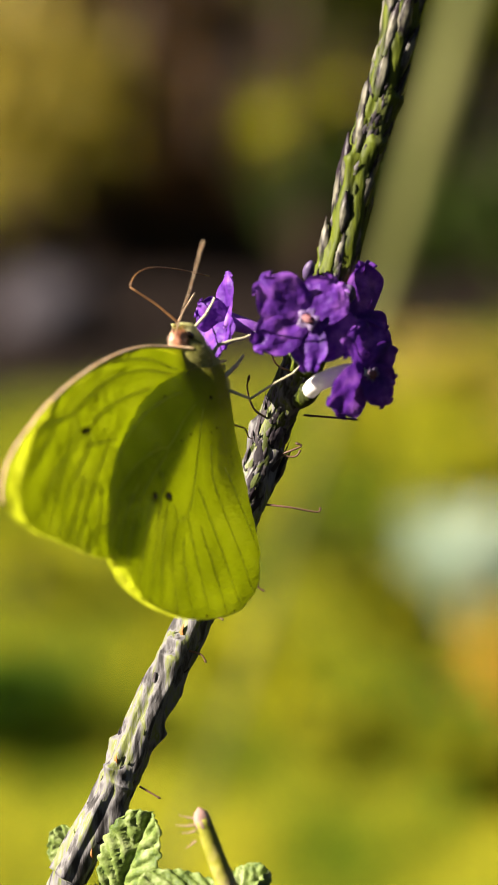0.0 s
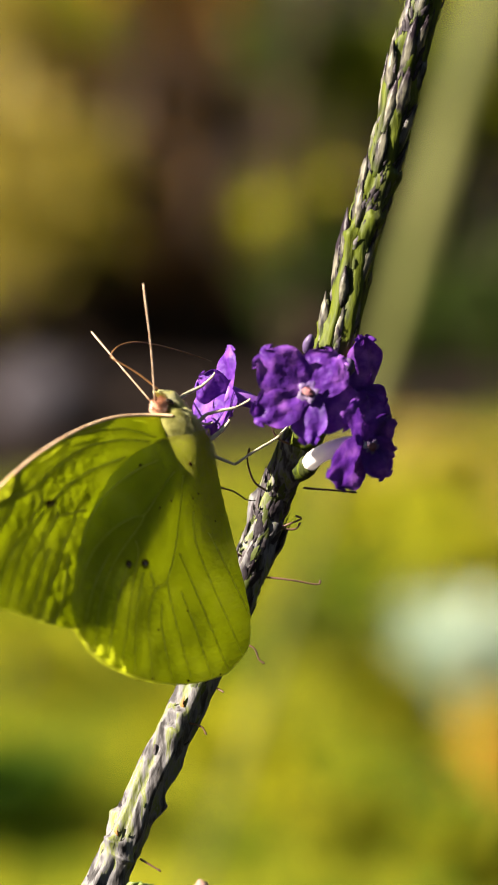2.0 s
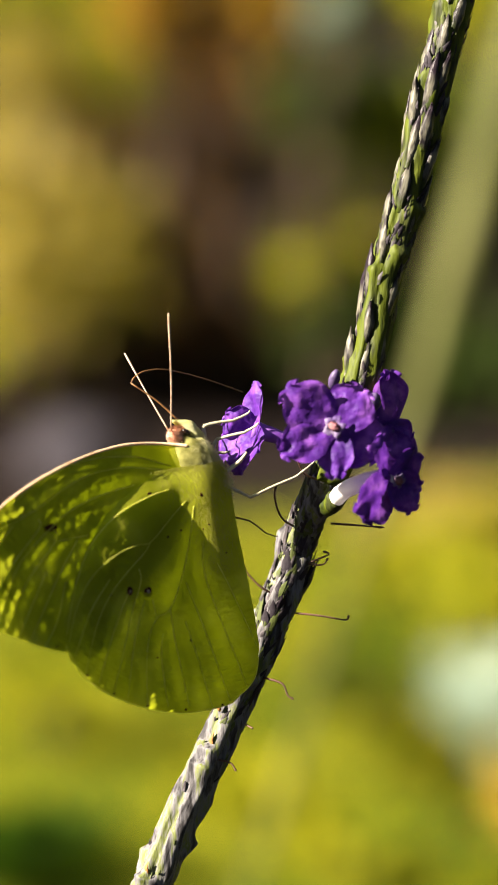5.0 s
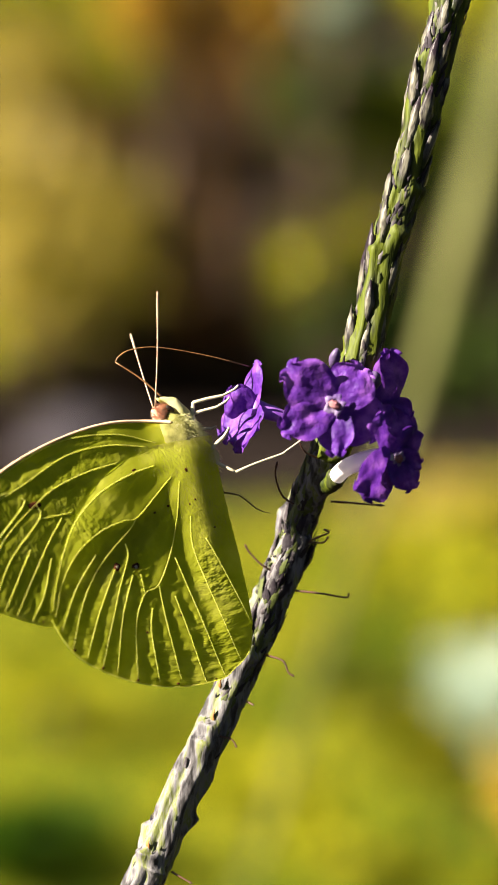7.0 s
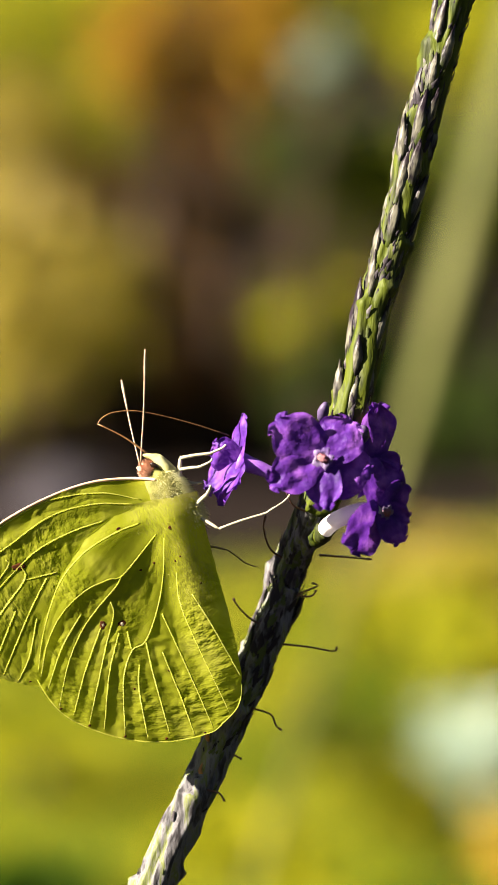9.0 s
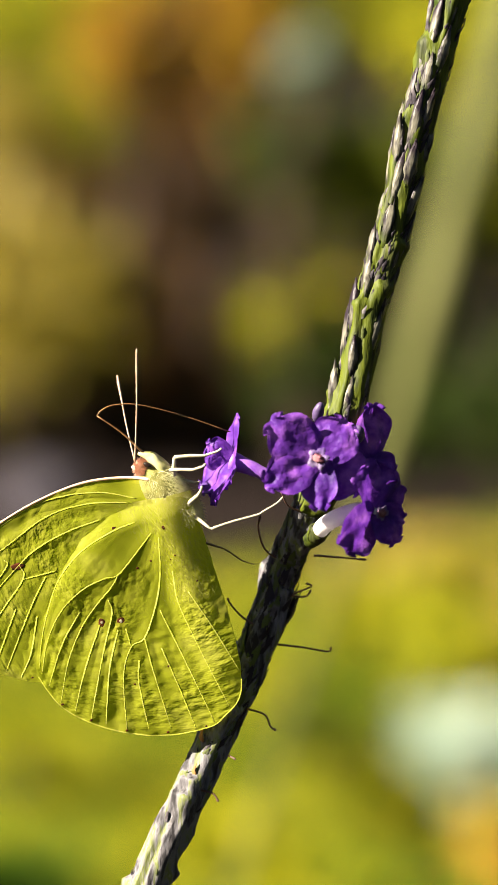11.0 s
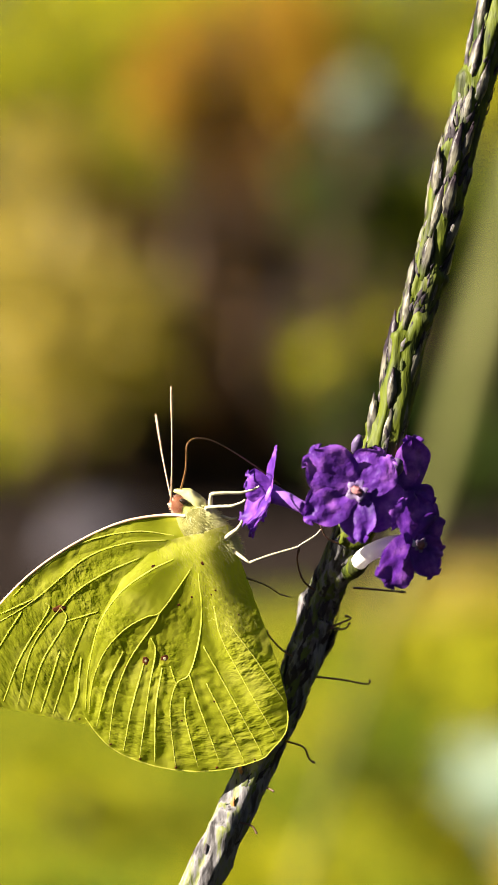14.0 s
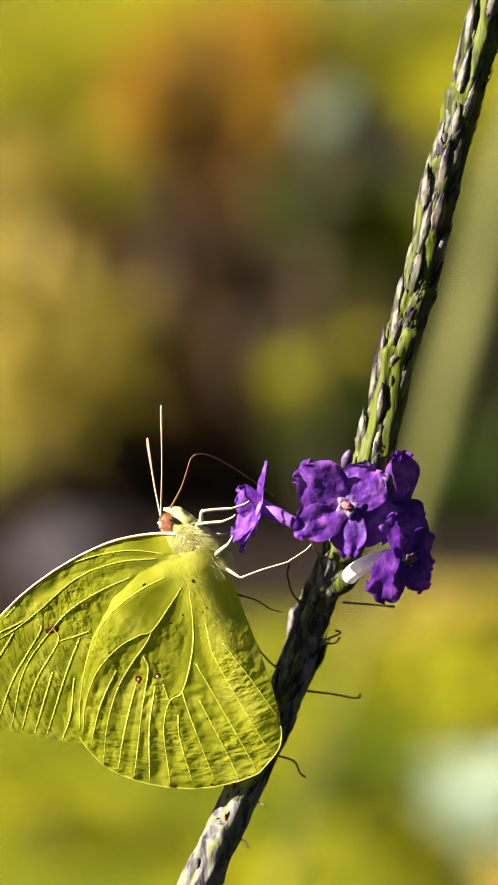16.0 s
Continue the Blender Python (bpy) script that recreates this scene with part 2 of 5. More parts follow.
def tube(bm, line, radii, seg=8, flat=1.0, bumpy=0.0, cap=True):
    """A round rod along the line; radii is one number or one for each point."""
    n = len(line)
    if not hasattr(radii, "__len__"):
        radii = [radii] * n
    rings, side = [], None
    for i, p in enumerate(line):
        d = (line[min(i + 1, n - 1)] - line[max(i - 1, 0)]).normalized()
        if side is None:
            side = d.orthogonal().normalized()
        side = (side - d * side.dot(d)).normalized()
        up = d.cross(side)
        ring = []
        for k in range(seg):
            a = 2 * math.pi * k / seg
            r = radii[i]
            if bumpy:
                r *= 1 + bumpy * noise.noise(Vector((math.cos(a) * 2.2, math.sin(a) * 2.2, i * 0.35)))
            ring.append(bm.verts.new(p + side * math.cos(a) * r + up * math.sin(a) * r * flat))
        rings.append(ring)
    for i in range(n - 1):
        for k in range(seg):
            bm.faces.new((rings[i][k], rings[i][(k + 1) % seg], rings[i + 1][(k + 1) % seg], rings[i + 1][k]))
    if cap:
        bm.faces.new(rings[0][::-1])
        bm.faces.new(rings[-1])
    return bm


def blob(bm, centre, radii, axis=None, seg=14, rings=9, rough=0.0):
    """A rounded body with the given half-axes; its length lies along axis."""
    turn = Vector(axis).to_track_quat("Z", "Y").to_matrix() if axis is not None else Matrix.Identity(3)
    grid = []
    for i in range(rings + 1):
        a = math.pi * i / rings
        row = []
        for k in range(seg):
            b = 2 * math.pi * k / seg
            v = Vector((math.sin(a) * math.cos(b), math.sin(a) * math.sin(b), math.cos(a)))
            q = 1 + rough * noise.noise(v * 2.3 + Vector(centre))
            row.append(Vector(centre) + turn @ Vector((v.x * radii[0] * q, v.y * radii[1] * q, v.z * radii[2] * q)))
        grid.append(row)
    top, bottom = bm.verts.new(grid[0][0]), bm.verts.new(grid[-1][0])
    vs = [[bm.verts.new(p) for p in row] for row in grid[1:-1]]
    for k in range(seg):
        j = (k + 1) % seg
        bm.faces.new((top, vs[0][k], vs[0][j]))
        bm.faces.new((bottom, vs[-1][j], vs[-1][k]))
        for i in range(len(vs) - 1):
            bm.faces.new((vs[i][k], vs[i + 1][k], vs[i + 1][j], vs[i][j]))
    return bm


def aim(way, at=(0, 0, 0), toward=(0, 0, 1)):
    """A pose whose y axis points along way, placed at a point in millimetres."""
    y = Vector(way).normalized()
    x = y.cross(Vector(toward)).normalized()
    z = x.cross(y)
    m = Matrix((x, y, z)).transposed().to_4x4()
    m.translation = Vector(at) * MM
    return m


# ---- the butterfly ----
HIND = [(1.1, 4.4), (-3.5, 4.0), (-7.6, 3.2), (-12.4, 0.8), (-17.1, -3.8), (-21.0, -9.9), (-23.4, -15.9), (-23.3, -18.5), (-21.3, -22.9), (-17.8, -26.2), (-12.4, -29.2), (-6.5, -30.9), (-0.4, -31.0), (2.2, -29.8), (4.9, -27.6), (6.0, -23.6), (6.2, -17.0), (5.7, -9.0), (5.1, -1.0), (4.2, 3.2)]
FORE = [(1.8, 4.8), (0.0, 6.9), (-4.6, 8.2), (-10.7, 8.7), (-18.1, 7.5), (-25.2, 5.1), (-31.3, 1.7), (-36.5, -2.3), (-39.1, -6.2), (-39.0, -9.4), (-35.8, -12.6), (-30.2, -15.6), (-25.9, -18.0), (-22.6, -19.1), (-17.8, -19.9), (-13.6, -15.2), (-10.2, -11.8), (-5.8, -7.8), (-2.3, -4.2), (1.0, -0.6)]
HIND_VEINS = [
    [(-4.2, 1.5), (-8.1, 0.8), (-12.9, -1.0), (-17.0, -4.2), (-19.6, -8.1), (-21.7, -12.4), (-23.1, -16.6)],
    [(-2.2, -0.6), (-5.1, -3.1), (-8.4, -5.6), (-10.5, -5.7), (-14.1, -6.6), (-18.0, -9.1), (-21.0, -13.0), (-22.9, -17.5)],
    [(-8.4, -5.6), (-9.6, -7.0), (-12.8, -9.5), (-15.7, -12.3), (-18.7, -16.7), (-21.2, -22.4)],
    [(-15.3, -9.8), (-19.0, -14.0), (-22.4, -19.7)],
    [(-10.7, -9.0), (-10.7, -11.1), (-13.1, -16.1), (-17.4, -25.8)],
    [(-12.8, -12.3), (-16.5, -18.3), (-19.4, -24.1)],
    [(-1.2, -1.4), (-2.3, -6.8), (-4.1, -11.4), (-6.8, -15.7), (-9.1, -16.7), (-11.2, -20.7), (-12.6, -28.6)],
    [(-10.4, -13.7), (-13.0, -19.2), (-15.4, -27.0)],
    [(-9.2, -13.8), (-9.1, -16.7)],
    [(-6.8, -15.9), (-6.7, -20.8), (-6.1, -30.1)],
    [(-8.4, -18.9), (-9.2, -22.3), (-9.4, -29.6)],
    [(-3.6, -12.3), (-1.8, -20.1), (0.4, -30.4)],
    [(-4.7, -17.8), (-3.5, -24.3), (-2.5, -30.9)],
    [(-0.4, -6.8), (-0.7, -11.3), (0.5, -17.7), (3.2, -28.9)],
    [(1.2, -10.3), (3.3, -15.9), (5.8, -23.6)],
]
FORE_VEINS = [
    [(-3.2, 4.8), (-8.9, 7.0), (-16.8, 7.4), (-24.2, 5.1), (-28.8, 2.6)],
    [(-4.4, 4.4), (-10.4, 5.6), (-16.9, 5.1), (-24.0, 2.0), (-27.9, 0.5), (-33.0, -0.8)],
    [(-9.1, 2.9), (-14.1, 2.3), (-18.8, 1.0), (-22.3, -0.9), (-28.4, -5.7), (-32.8, -13.3)],
    [(-26.3, 1.3), (-31.8, 0.5)],
    [(-28.3, -0.0), (-31.5, -2.8), (-34.5, -5.6)],
    [(-24.4, 0.3), (-24.5, -1.0), (-30.2, -6.3), (-34.7, -12.2)],
    [(-22.4, -1.1), (-22.4, -3.2), (-27.5, -8.1), (-31.5, -14.3)],
    [(-17.3, -3.1), (-22.4, -3.2)],
    [(-19.1, -3.6), (-22.5, -7.9), (-28.2, -16.2)],
    [(-24.5, -7.3), (-29.8, -15.3)],
    [(-21.7, -9.1), (-23.9, -14.3), (-26.2, -17.5)],
]
AXIS = [(0.3, 9.0), (1.0, 4.5), (1.5, -3.5), (2.2, -12.0), (3.2, -20.0), (4.0, -28.0)]


def near_line(pts, x, y):
    best = 99.0
    for (x0, y0), (x1, y1) in zip(pts, pts[1:]):
        dx, dy = x1 - x0, y1 - y0
        u = max(0.0, min(1.0, ((x - x0) * dx + (y - y0) * dy) / (dx * dx + dy * dy)))
        best = min(best, math.hypot(x - x0 - u * dx, y - y0 - u * dy))
    return best


def beside_axis(x, y):
    """How far to the left of the body's line the point lies."""
    for (x0, y0), (x1, y1) in zip(AXIS, AXIS[1:]):
        if y >= y1 or y1 == AXIS[-1][1]:
            u = max(0.0, min(1.0, (y - y0) / (y1 - y0)))
            return x0 + u * (x1 - x0) - x


def wing_height(x, y, veins, base, side):
    """The wing's surface: it bows over the body, sinks between the veins and puckers across them."""
    d = min(near_line(v, x, y) for v in veins)
    off = beside_axis(x, y)
    v = max(0.0, min(1.0, (y + 29.0) / 32.0))
    along = (0.25 + 0.75 * v * v * (3 - 2 * v)) * min(1.0, max(0.0, (13.0 - y) / 6.0))
    z = 2.5 * along * math.exp(-(off / (3.1 if off > 0 else 4.6)) ** 2)
    z -= 0.17 * (1 - math.exp(-(d / 0.9) ** 2))
    away = math.hypot(x, y - 4.0)
    turn = math.atan2(x, 4.0 - y)
    outer = max(0.0, min(1.0, (away - 7.0) / 11.0))
    crisp = max(0.25, min(1.0, 0.6 + 1.6 * noise.noise(Vector((x * 0.16, y * 0.16, base + 7.0)))))
    fold = 0.20 * noise.noise(Vector((turn * 13.0, away * 0.85, base * 3))) + 0.06 * noise.noise(Vector((turn * 24.0, away * 1.7, base * 5 + 2)))
    z += fold * crisp * outer * min(1.0, d / 0.7) + 0.30 * noise.noise(Vector((x * 0.13, y * 0.13, 0.4)))
    z -= 0.0011 * (x + 12) ** 2 if veins is FORE_VEINS else 0.0004 * (x + 12) ** 2
    if veins is HIND_VEINS:
        lead = near_line(HIND[0:6], x, y)
        low = max(0.0, min(1.0, (y + 14.0) / 8.0))
        z += 0.75 * low * (1 - max(0.0, (3.6 - lead) / 3.6) ** 2) - 0.075 * low * min(9.0, max(0.0, lead - 3.0))
        z += 0.3 * max(0.0, min(1.0, (-12.0 - y) / 14.0))
    return base + (z if side > 0 else -0.4 * z)


def wing(name, outline, veins, base, side, centre, parent, label):
    edge = smooth_line([(x, y, 0) for x, y in outline] + [(*outline[0], 0)], 361)[:-1]
    rings = 84
    bm = bmesh.new()
    c = Vector((*centre, 0))
    hub = bm.verts.new((c.x, c.y, wing_height(c.x, c.y, veins, base, side)))
    rows = []
    for i in range(1, rings + 1):
        s = (i / rings) ** 0.75
        row = []
        for k, e in enumerate(edge):
            q = c.lerp(e, s * (1 + (0.006 * noise.noise(e * 0.7) if i == rings else 0)))
            row.append(bm.verts.new((q.x, q.y, wing_height(q.x, q.y, veins, base, side))))
        rows.append(row)
    n = len(edge)
    for k in range(n):
        bm.faces.new((hub, rows[0][k], rows[0][(k + 1) % n]))
        for i in range(rings - 1):
            bm.faces.new((rows[i][k], rows[i + 1][k], rows[i + 1][(k + 1) % n], rows[i][(k + 1) % n]))
    ob = part(name, bm, WING, parent, label)
    for v in veins:
        line = smooth_line([(x, y, 0) for x, y in v], 8 * len(v))
        line = [Vector((p.x, p.y, wing_height(p.x, p.y, veins, base, side) - side * 0.012)) for p in line]
        m = len(line)
        part("vein", tube(bmesh.new(), line, [0.038 + 0.062 * math.sin(math.pi * (0.35 + 0.62 * i / m)) for i in range(m)], 6), VEIN, ob)
    return ob, [Vector((p.x, p.y, wing_height(p.x, p.y, veins, base, side))) for p in edge]


FLY = [
    (0, -16.41, -11.87, 47.9, 10.8),
    (0.5, -17.63, -11.36, 44.1, 10.5),
    (1, -17.76, -11.39, 42.9, 10.5),
    (1.5, -17.93, -11.49, 40.8, 11.4),
    (2, -18.99, -10.96, 36.2, 12.2),
    (2.5, -20.51, -10.54, 30.5, 10.1),
    (3, -21.15, -10.11, 26.7, 8.9),
    (3.5, -21.27, -10.32, 25.9, 8.3),
    (4, -20.77, -10.32, 26.4, 9.1),
    (6.5, -21.92, -9.48, 21.6, 9.4),
    (7, -22.92, -9.80, 19.4, 10.9),
    (7.5, -23.13, -10.06, 17.0, 11.0),
    (8, -23.23, -10.04, 14.5, 11.8),
    (8.5, -22.87, -10.13, 12.0, 11.3),
    (8.7, -23.13, -10.21, 10.8, 11.5),
    (10.8, -22.67, -9.73, -1.5, 13.4),
    (11, -22.79, -9.76, -2.1, 13.6),
    (11.5, -22.87, -9.89, -2.4, 13.6),
    (12, -22.97, -10.07, -2.3, 13.9),
    (12.5, -22.66, -10.04, -2.3, 15.6),
    (13, -22.64, -10.17, -2.2, 16.6),
    (13.5, -23.00, -10.17, -2.1, 16.6),
    (14, -22.78, -10.32, -2.2, 16.4),
    (14.5, -22.78, -10.31, -2.0, 16.9),
    (15, -23.42, -10.52, -1.7, 16.8),
    (15.5, -23.26, -10.64, -1.8, 18.6),
    (16, -22.80, -10.69, -2.0, 17.4),
]


def fly_pose(a, b, yaw, roll):
    """The butterfly's place in the subject's space, in millimetres; it stands nearer while it is turned away, and tips forward as it turns."""
    near = max(0.0, yaw + 5.0) / 52.0 * 6.0
    lean = 2.0 - 3.0 * max(0.0, min(1.0, (yaw - 28.0) / 12.0)) - 5.0 * max(0.0, min(1.0, (26.0 - yaw) / 6.0)) + 9.5 * max(0.0, min(1.0, (20.0 - yaw) / 22.0))
    return Matrix.Translation(S(a, b, near)) @ Matrix.Rotation(radians(roll), 4, "Z") @ Matrix.Rotation(radians(lean), 4, "X") @ Matrix.Rotation(radians(yaw), 4, "Y")


def in_metres(m):
    q = m.copy()
    q.translation = m.translation * MM
    return q


butterfly = thing("butterfly", SUB @ in_metres(fly_pose(*FLY[0][1:])), "yellow-green butterfly with closed veined wings feeding at a violet flower", "butterfly")


def build_butterfly():
    near_hind, rim = wing("hindwing", HIND, HIND_VEINS, 0.62, 1, (-9, -11), butterfly, "yellow-green hindwing with raised pale veins")
    near_fore, rim_f = wing("forewing", FORE, FORE_VEINS, 0.12, 1, (-15, -1), butterfly, "yellow forewing with a brown spot")
    wing("forewing", FORE, FORE_VEINS, -0.12, -1, (-15, -1), butterfly, "yellow forewing behind the other")
    wing("hindwing", HIND, HIND_VEINS, -0.30, -1, (-9, -11), butterfly, "yellow hindwing behind the other")
    # the thick front edge of the forewing and the pale fringe of the hindwing
    n = len(rim_f)
    front = [p + Vector((0, 0.05, 0.03)) for p in rim_f[int(n * 0.06):int(n * 0.44)]]
    part("front_edge", tube(bmesh.new(), front, [0.25 - 0.10 * i / len(front) for i in range(len(front))], 7), EDGE, near_fore, "pinkish tan front edge")
    low = rim[int(len(rim) * 0.34):int(len(rim) * 0.74)]
    part("fringe", tube(bmesh.new(), low, 0.08, 6), VEIN, near_hind, "pale yellow fringe")
    # marks
    for x, y, r in [(-9.7, -12.6, 0.78), (-12.5, -12.1, 0.62)]:
        z = wing_height(x, y, HIND_VEINS, 0.62, 1)
        part("eye_spot", blob(bmesh.new(), (x, y, z), (r * 0.85, r, 0.045), None, 14, 6, 0.3), SPOT, near_hind, "brown ringed eye spot")
        part("pearl", blob(bmesh.new(), (x + 0.05, y + 0.03, z + 0.035), (r * 0.34, r * 0.42, 0.018), None, 10, 5), PEARL, near_hind, "white pearl in the spot")
    dots = [(-7.4, 1.3, 0.45), (0.0, 0.0, 0.55), (-3.2, -4.7, 0.3), (-5.4, -5.3, 0.28), (0.6, -4.5, 0.28), (-0.2, -5.0, 0.25), (-21.0, -22.7, 0.3), (-17.4, -26.0, 0.28), (-12.6, -28.7, 0.28), (-6.7, -30.4, 0.28), (-0.9, -30.8, 0.25), (-15.5, -12.1, 0.32), (-4.3, -20.7, 0.26), (-9.8, -22.2, 0.26), (2.8, -9.0, 0.24)]
    for x, y, r in dots:
        part("dot", blob(bmesh.new(), (x, y, wing_height(x, y, HIND_VEINS, 0.62, 1)), (r * 0.8, r * 0.6, 0.04), None, 9, 5, 0.4), SPOT, near_hind)
    part("brown_spot", blob(bmesh.new(), (-22.7, -1.1, wing_height(-22.7, -1.1, FORE_VEINS, 0.12, 1)), (1.0, 0.5, 0.05), None, 12, 6, 0.5), SPOT, near_fore, "brown triangular spot")
    for x, y in [(-37.2, -9.6), (-34.2, -12.5), (-30.9, -14.7), (-27.8, -16.5), (-24.5, -17.9)]:
        part("dot", blob(bmesh.new(), (x, y, wing_height(x, y, FORE_VEINS, 0.12, 1)), (0.3, 0.22, 0.12), None, 8, 5, 0.4), SPOT, near_fore)
    # body
    part("thorax", blob(bmesh.new(), (0.9, 5.0, 0), (2.9, 2.9, 4.4), (-0.42, 0.9, 0), 24, 16, 0.15), BODY, butterfly, "furry pale yellow thorax")
    part("abdomen", tube(bmesh.new(), smooth_line([(1.4, 2, 0), (1.7, -4, 0), (2.1, -10, 0), (2.7, -16, 0)], 18), [1.7, 1.8, 1.8, 1.8, 1.8, 1.75, 1.7, 1.7, 1.65, 1.6, 1.5, 1.4, 1.3, 1.2, 1.0, 0.8, 0.5, 0.2], 12), BODY, butterfly, "yellow abdomen between the wings")
    head = part("head", blob(bmesh.new(), (-1.0, 8.6, 0), (1.4, 1.25, 1.8), (-0.75, 0.6, 0), 24, 16, 0.4), HEAD, butterfly, "reddish brown downy head")
    for z in (1.2, -1.2):
        part("eye", blob(bmesh.new(), (-0.3, 9.3, z * 1.25), (0.42, 0.42, 0.75), (0.6, -0.5, 0), 16, 10), EYE, head, "dark brown eye")
        part("palp", tube(bmesh.new(), smooth_line([(2.2, 7.2, z * 0.7), (1.4, 8.9, z), (0.3, 10.3, z * 0.9), (-1.4, 11.2, z * 0.5)], 12), [0.6, 0.72, 0.82, 0.86, 0.84, 0.80, 0.74, 0.66, 0.56, 0.44, 0.32, 0.15], 12, bumpy=0.4), FUR, head, "yellow palp beside the proboscis")
    rng = random.Random(3)

    def hairs(name, parent, n, make, label, mat, width=0.05):
        bm = bmesh.new()
        for i in range(n):
            p, q = make()
            w = (q - p).cross(Vector((0.3, 0.2, 1))).normalized() * width
            bm.faces.new([bm.verts.new(v) for v in (p - w, p + w, q)])
        return part(name, bm, mat, parent, label)

    def on_thorax():
        u = rng.random()
        base = Vector((0.5, 6.9, 0)).lerp(Vector((3.0, 0.8, 0)), u)
        way = Vector((rng.uniform(-1, 1), rng.uniform(-0.5, 0.6), rng.uniform(-1, 1))).normalized()
        p = base + way * (2.85 if u > 0.25 else 2.6)
        return p, p + (way * 0.8 + Vector((0.25, -0.6, 0))) * rng.uniform(0.4, 1.0)

    def on_head():
        way = Vector((rng.uniform(-1, 0.6), rng.uniform(-0.6, 1), rng.uniform(-1, 1))).normalized()
        p = Vector((-1.0, 8.6, 0)) + way * 1.3
        return p, p + (way + Vector((-0.2, 0.5, 0))) * rng.uniform(0.2, 0.6)

    def on_wing():
        y = 4.4 - 16.0 * rng.random() ** 2.2
        x = min(4.8, 1.4 - 0.06 * y + rng.gauss(-0.8, 1.9) * (1.3 if y > 0 else 1.0))
        p = Vector((x, y, wing_height(x, y, HIND_VEINS, 0.62, 1)))
        x2, y2 = x + rng.gauss(0.1, 0.2), y - rng.uniform(0.3, 0.9)
        return p, Vector((x2, y2, wing_height(x2, y2, HIND_VEINS, 0.62, 1) + rng.uniform(0.02, 0.12)))

    hairs("fur", butterfly, 12000, on_thorax, "short pale yellow fur", FUR, 0.032)
    hairs("head_hair", head, 2400, on_head, "reddish down", HEAD, 0.05)
    hairs("down", near_hind, 4500, on_wing, "fine yellow down along the body", DOWN, 0.028)


build_butterfly()


def rod(name, line, radii, mat, label, seg=8):
    return part(name, tube(bmesh.new(), smooth_line(line, len(radii)), radii, seg), mat, butterfly, label)


antenna_near = rod("antenna", [(0, 0, 0), (0.15, 8, 0.1), (0, 17.0, 0)], [0.12] * 9 + [0.13, 0.15, 0.17, 0.18, 0.12], ANTENNA, "thin pinkish antenna with a pale knob")
antenna_far = rod("antenna", [(0, 0, 0), (-0.15, 7, 0.1), (0, 15.0, 0)], [0.12] * 9 + [0.13, 0.15, 0.17, 0.18, 0.12], ANTENNA, "thin pinkish antenna with a pale knob")
tongue_base = rod("proboscis_base", [(0, 0, 0), (0.35, 4.5, 0), (0, 9.0, 0)], [0.16, 0.16, 0.15, 0.14, 0.13, 0.12, 0.11, 0.10], PROBOSCIS, "dark brown base of the proboscis")
tongue_tip = rod("proboscis_tip", [(0, 0, 0), (-0.9, 0.5, 0), (-1.9, 2.2, 0), (-2.4, 6.0, 0), (-1.5, 13.0, 0), (0, 20.0, 0)], [0.10] * 10 + [0.085] * 10, PROBOSCIS, "thin brown proboscis reaching into the flower")
# legs: thigh and shin; (hip, knee and foot at several times)
LEGS = [
    ("foreleg", (2.6, 5.8, 1.2), 4.0, 7.2, LEG, 0.30, [(0, (0.70, 9.13, -0.29), (5.62, 13.71, 1.92)), (3, (1.60, 8.80, 1.50), (8.40, 11.00, 3.00)), (7, (3.69, 10.04, 0.72), (10.50, 10.57, 3.95)), (14, (3.58, 8.66, 2.07), (9.46, 8.50, 2.27))]),
    ("foreleg", (2.9, 4.8, 0.6), 3.2, 6.8, LEG, 0.28, [(0, (5.29, 9.18, 3.92), (9.74, 8.20, 5.87)), (3, (7.68, 7.83, 2.95), (13.02, 7.20, 6.24)), (7, (3.01, 8.56, 0.44), (8.36, 9.03, 5.05)), (14, (2.42, 8.20, 2.22), (7.52, 7.25, 4.27))]),
    ("middle_leg", (3.2, 4.0, -0.6), 2.1, 2.5, LEG, 0.26, [(0, (4.61, 5.51, 0.48), (6.68, 4.62, 0.78)), (7, (4.83, 6.36, -0.70), (6.46, 5.52, 0.65)), (14, (4.46, 6.04, 0.55), (6.52, 4.65, 0.67))]),
    ("middle_leg", (3.4, 3.0, 1.0), 1.5, 4.6, LEG, 0.40, [(0, (4.22, 1.95, 2.62), (7.38, 5.17, 4.25)), (3, (4.85, 2.43, 1.74), (7.91, 4.81, 3.52)), (7, (4.38, 2.30, 1.75), (7.37, 4.90, 4.38)), (14, (3.86, 1.98, 3.08), (7.37, 4.35, 4.02))]),
    ("hind_leg", (3.6, 1.6, 0.8), 5.6, 11.6, LEG, 0.22, [(0, (6.16, -0.82, 3.81), (13.42, 2.29, 8.90)), (3, (7.70, -1.52, 2.75), (15.30, 2.11, 5.98)), (7, (6.73, -1.32, 3.46), (16.10, 0.92, 7.07)), (14, (6.52, -1.64, 4.16), (15.95, -0.74, 3.09))]),
    ("hind_leg", (4.0, -3.4, -0.4), 4.4, 5.3, LEG_BROWN, 0.14, [(0, (7.07, -5.44, 1.91), (9.91, -6.84, -0.04)), (3, (8.58, -5.74, 1.82), (11.84, -7.73, 0.28)), (7, (8.78, -5.29, 0.86), (13.22, -9.65, 0.08)), (14, (8.67, -6.57, 0.70), (11.38, -9.85, -2.27))]),
]
legs = []
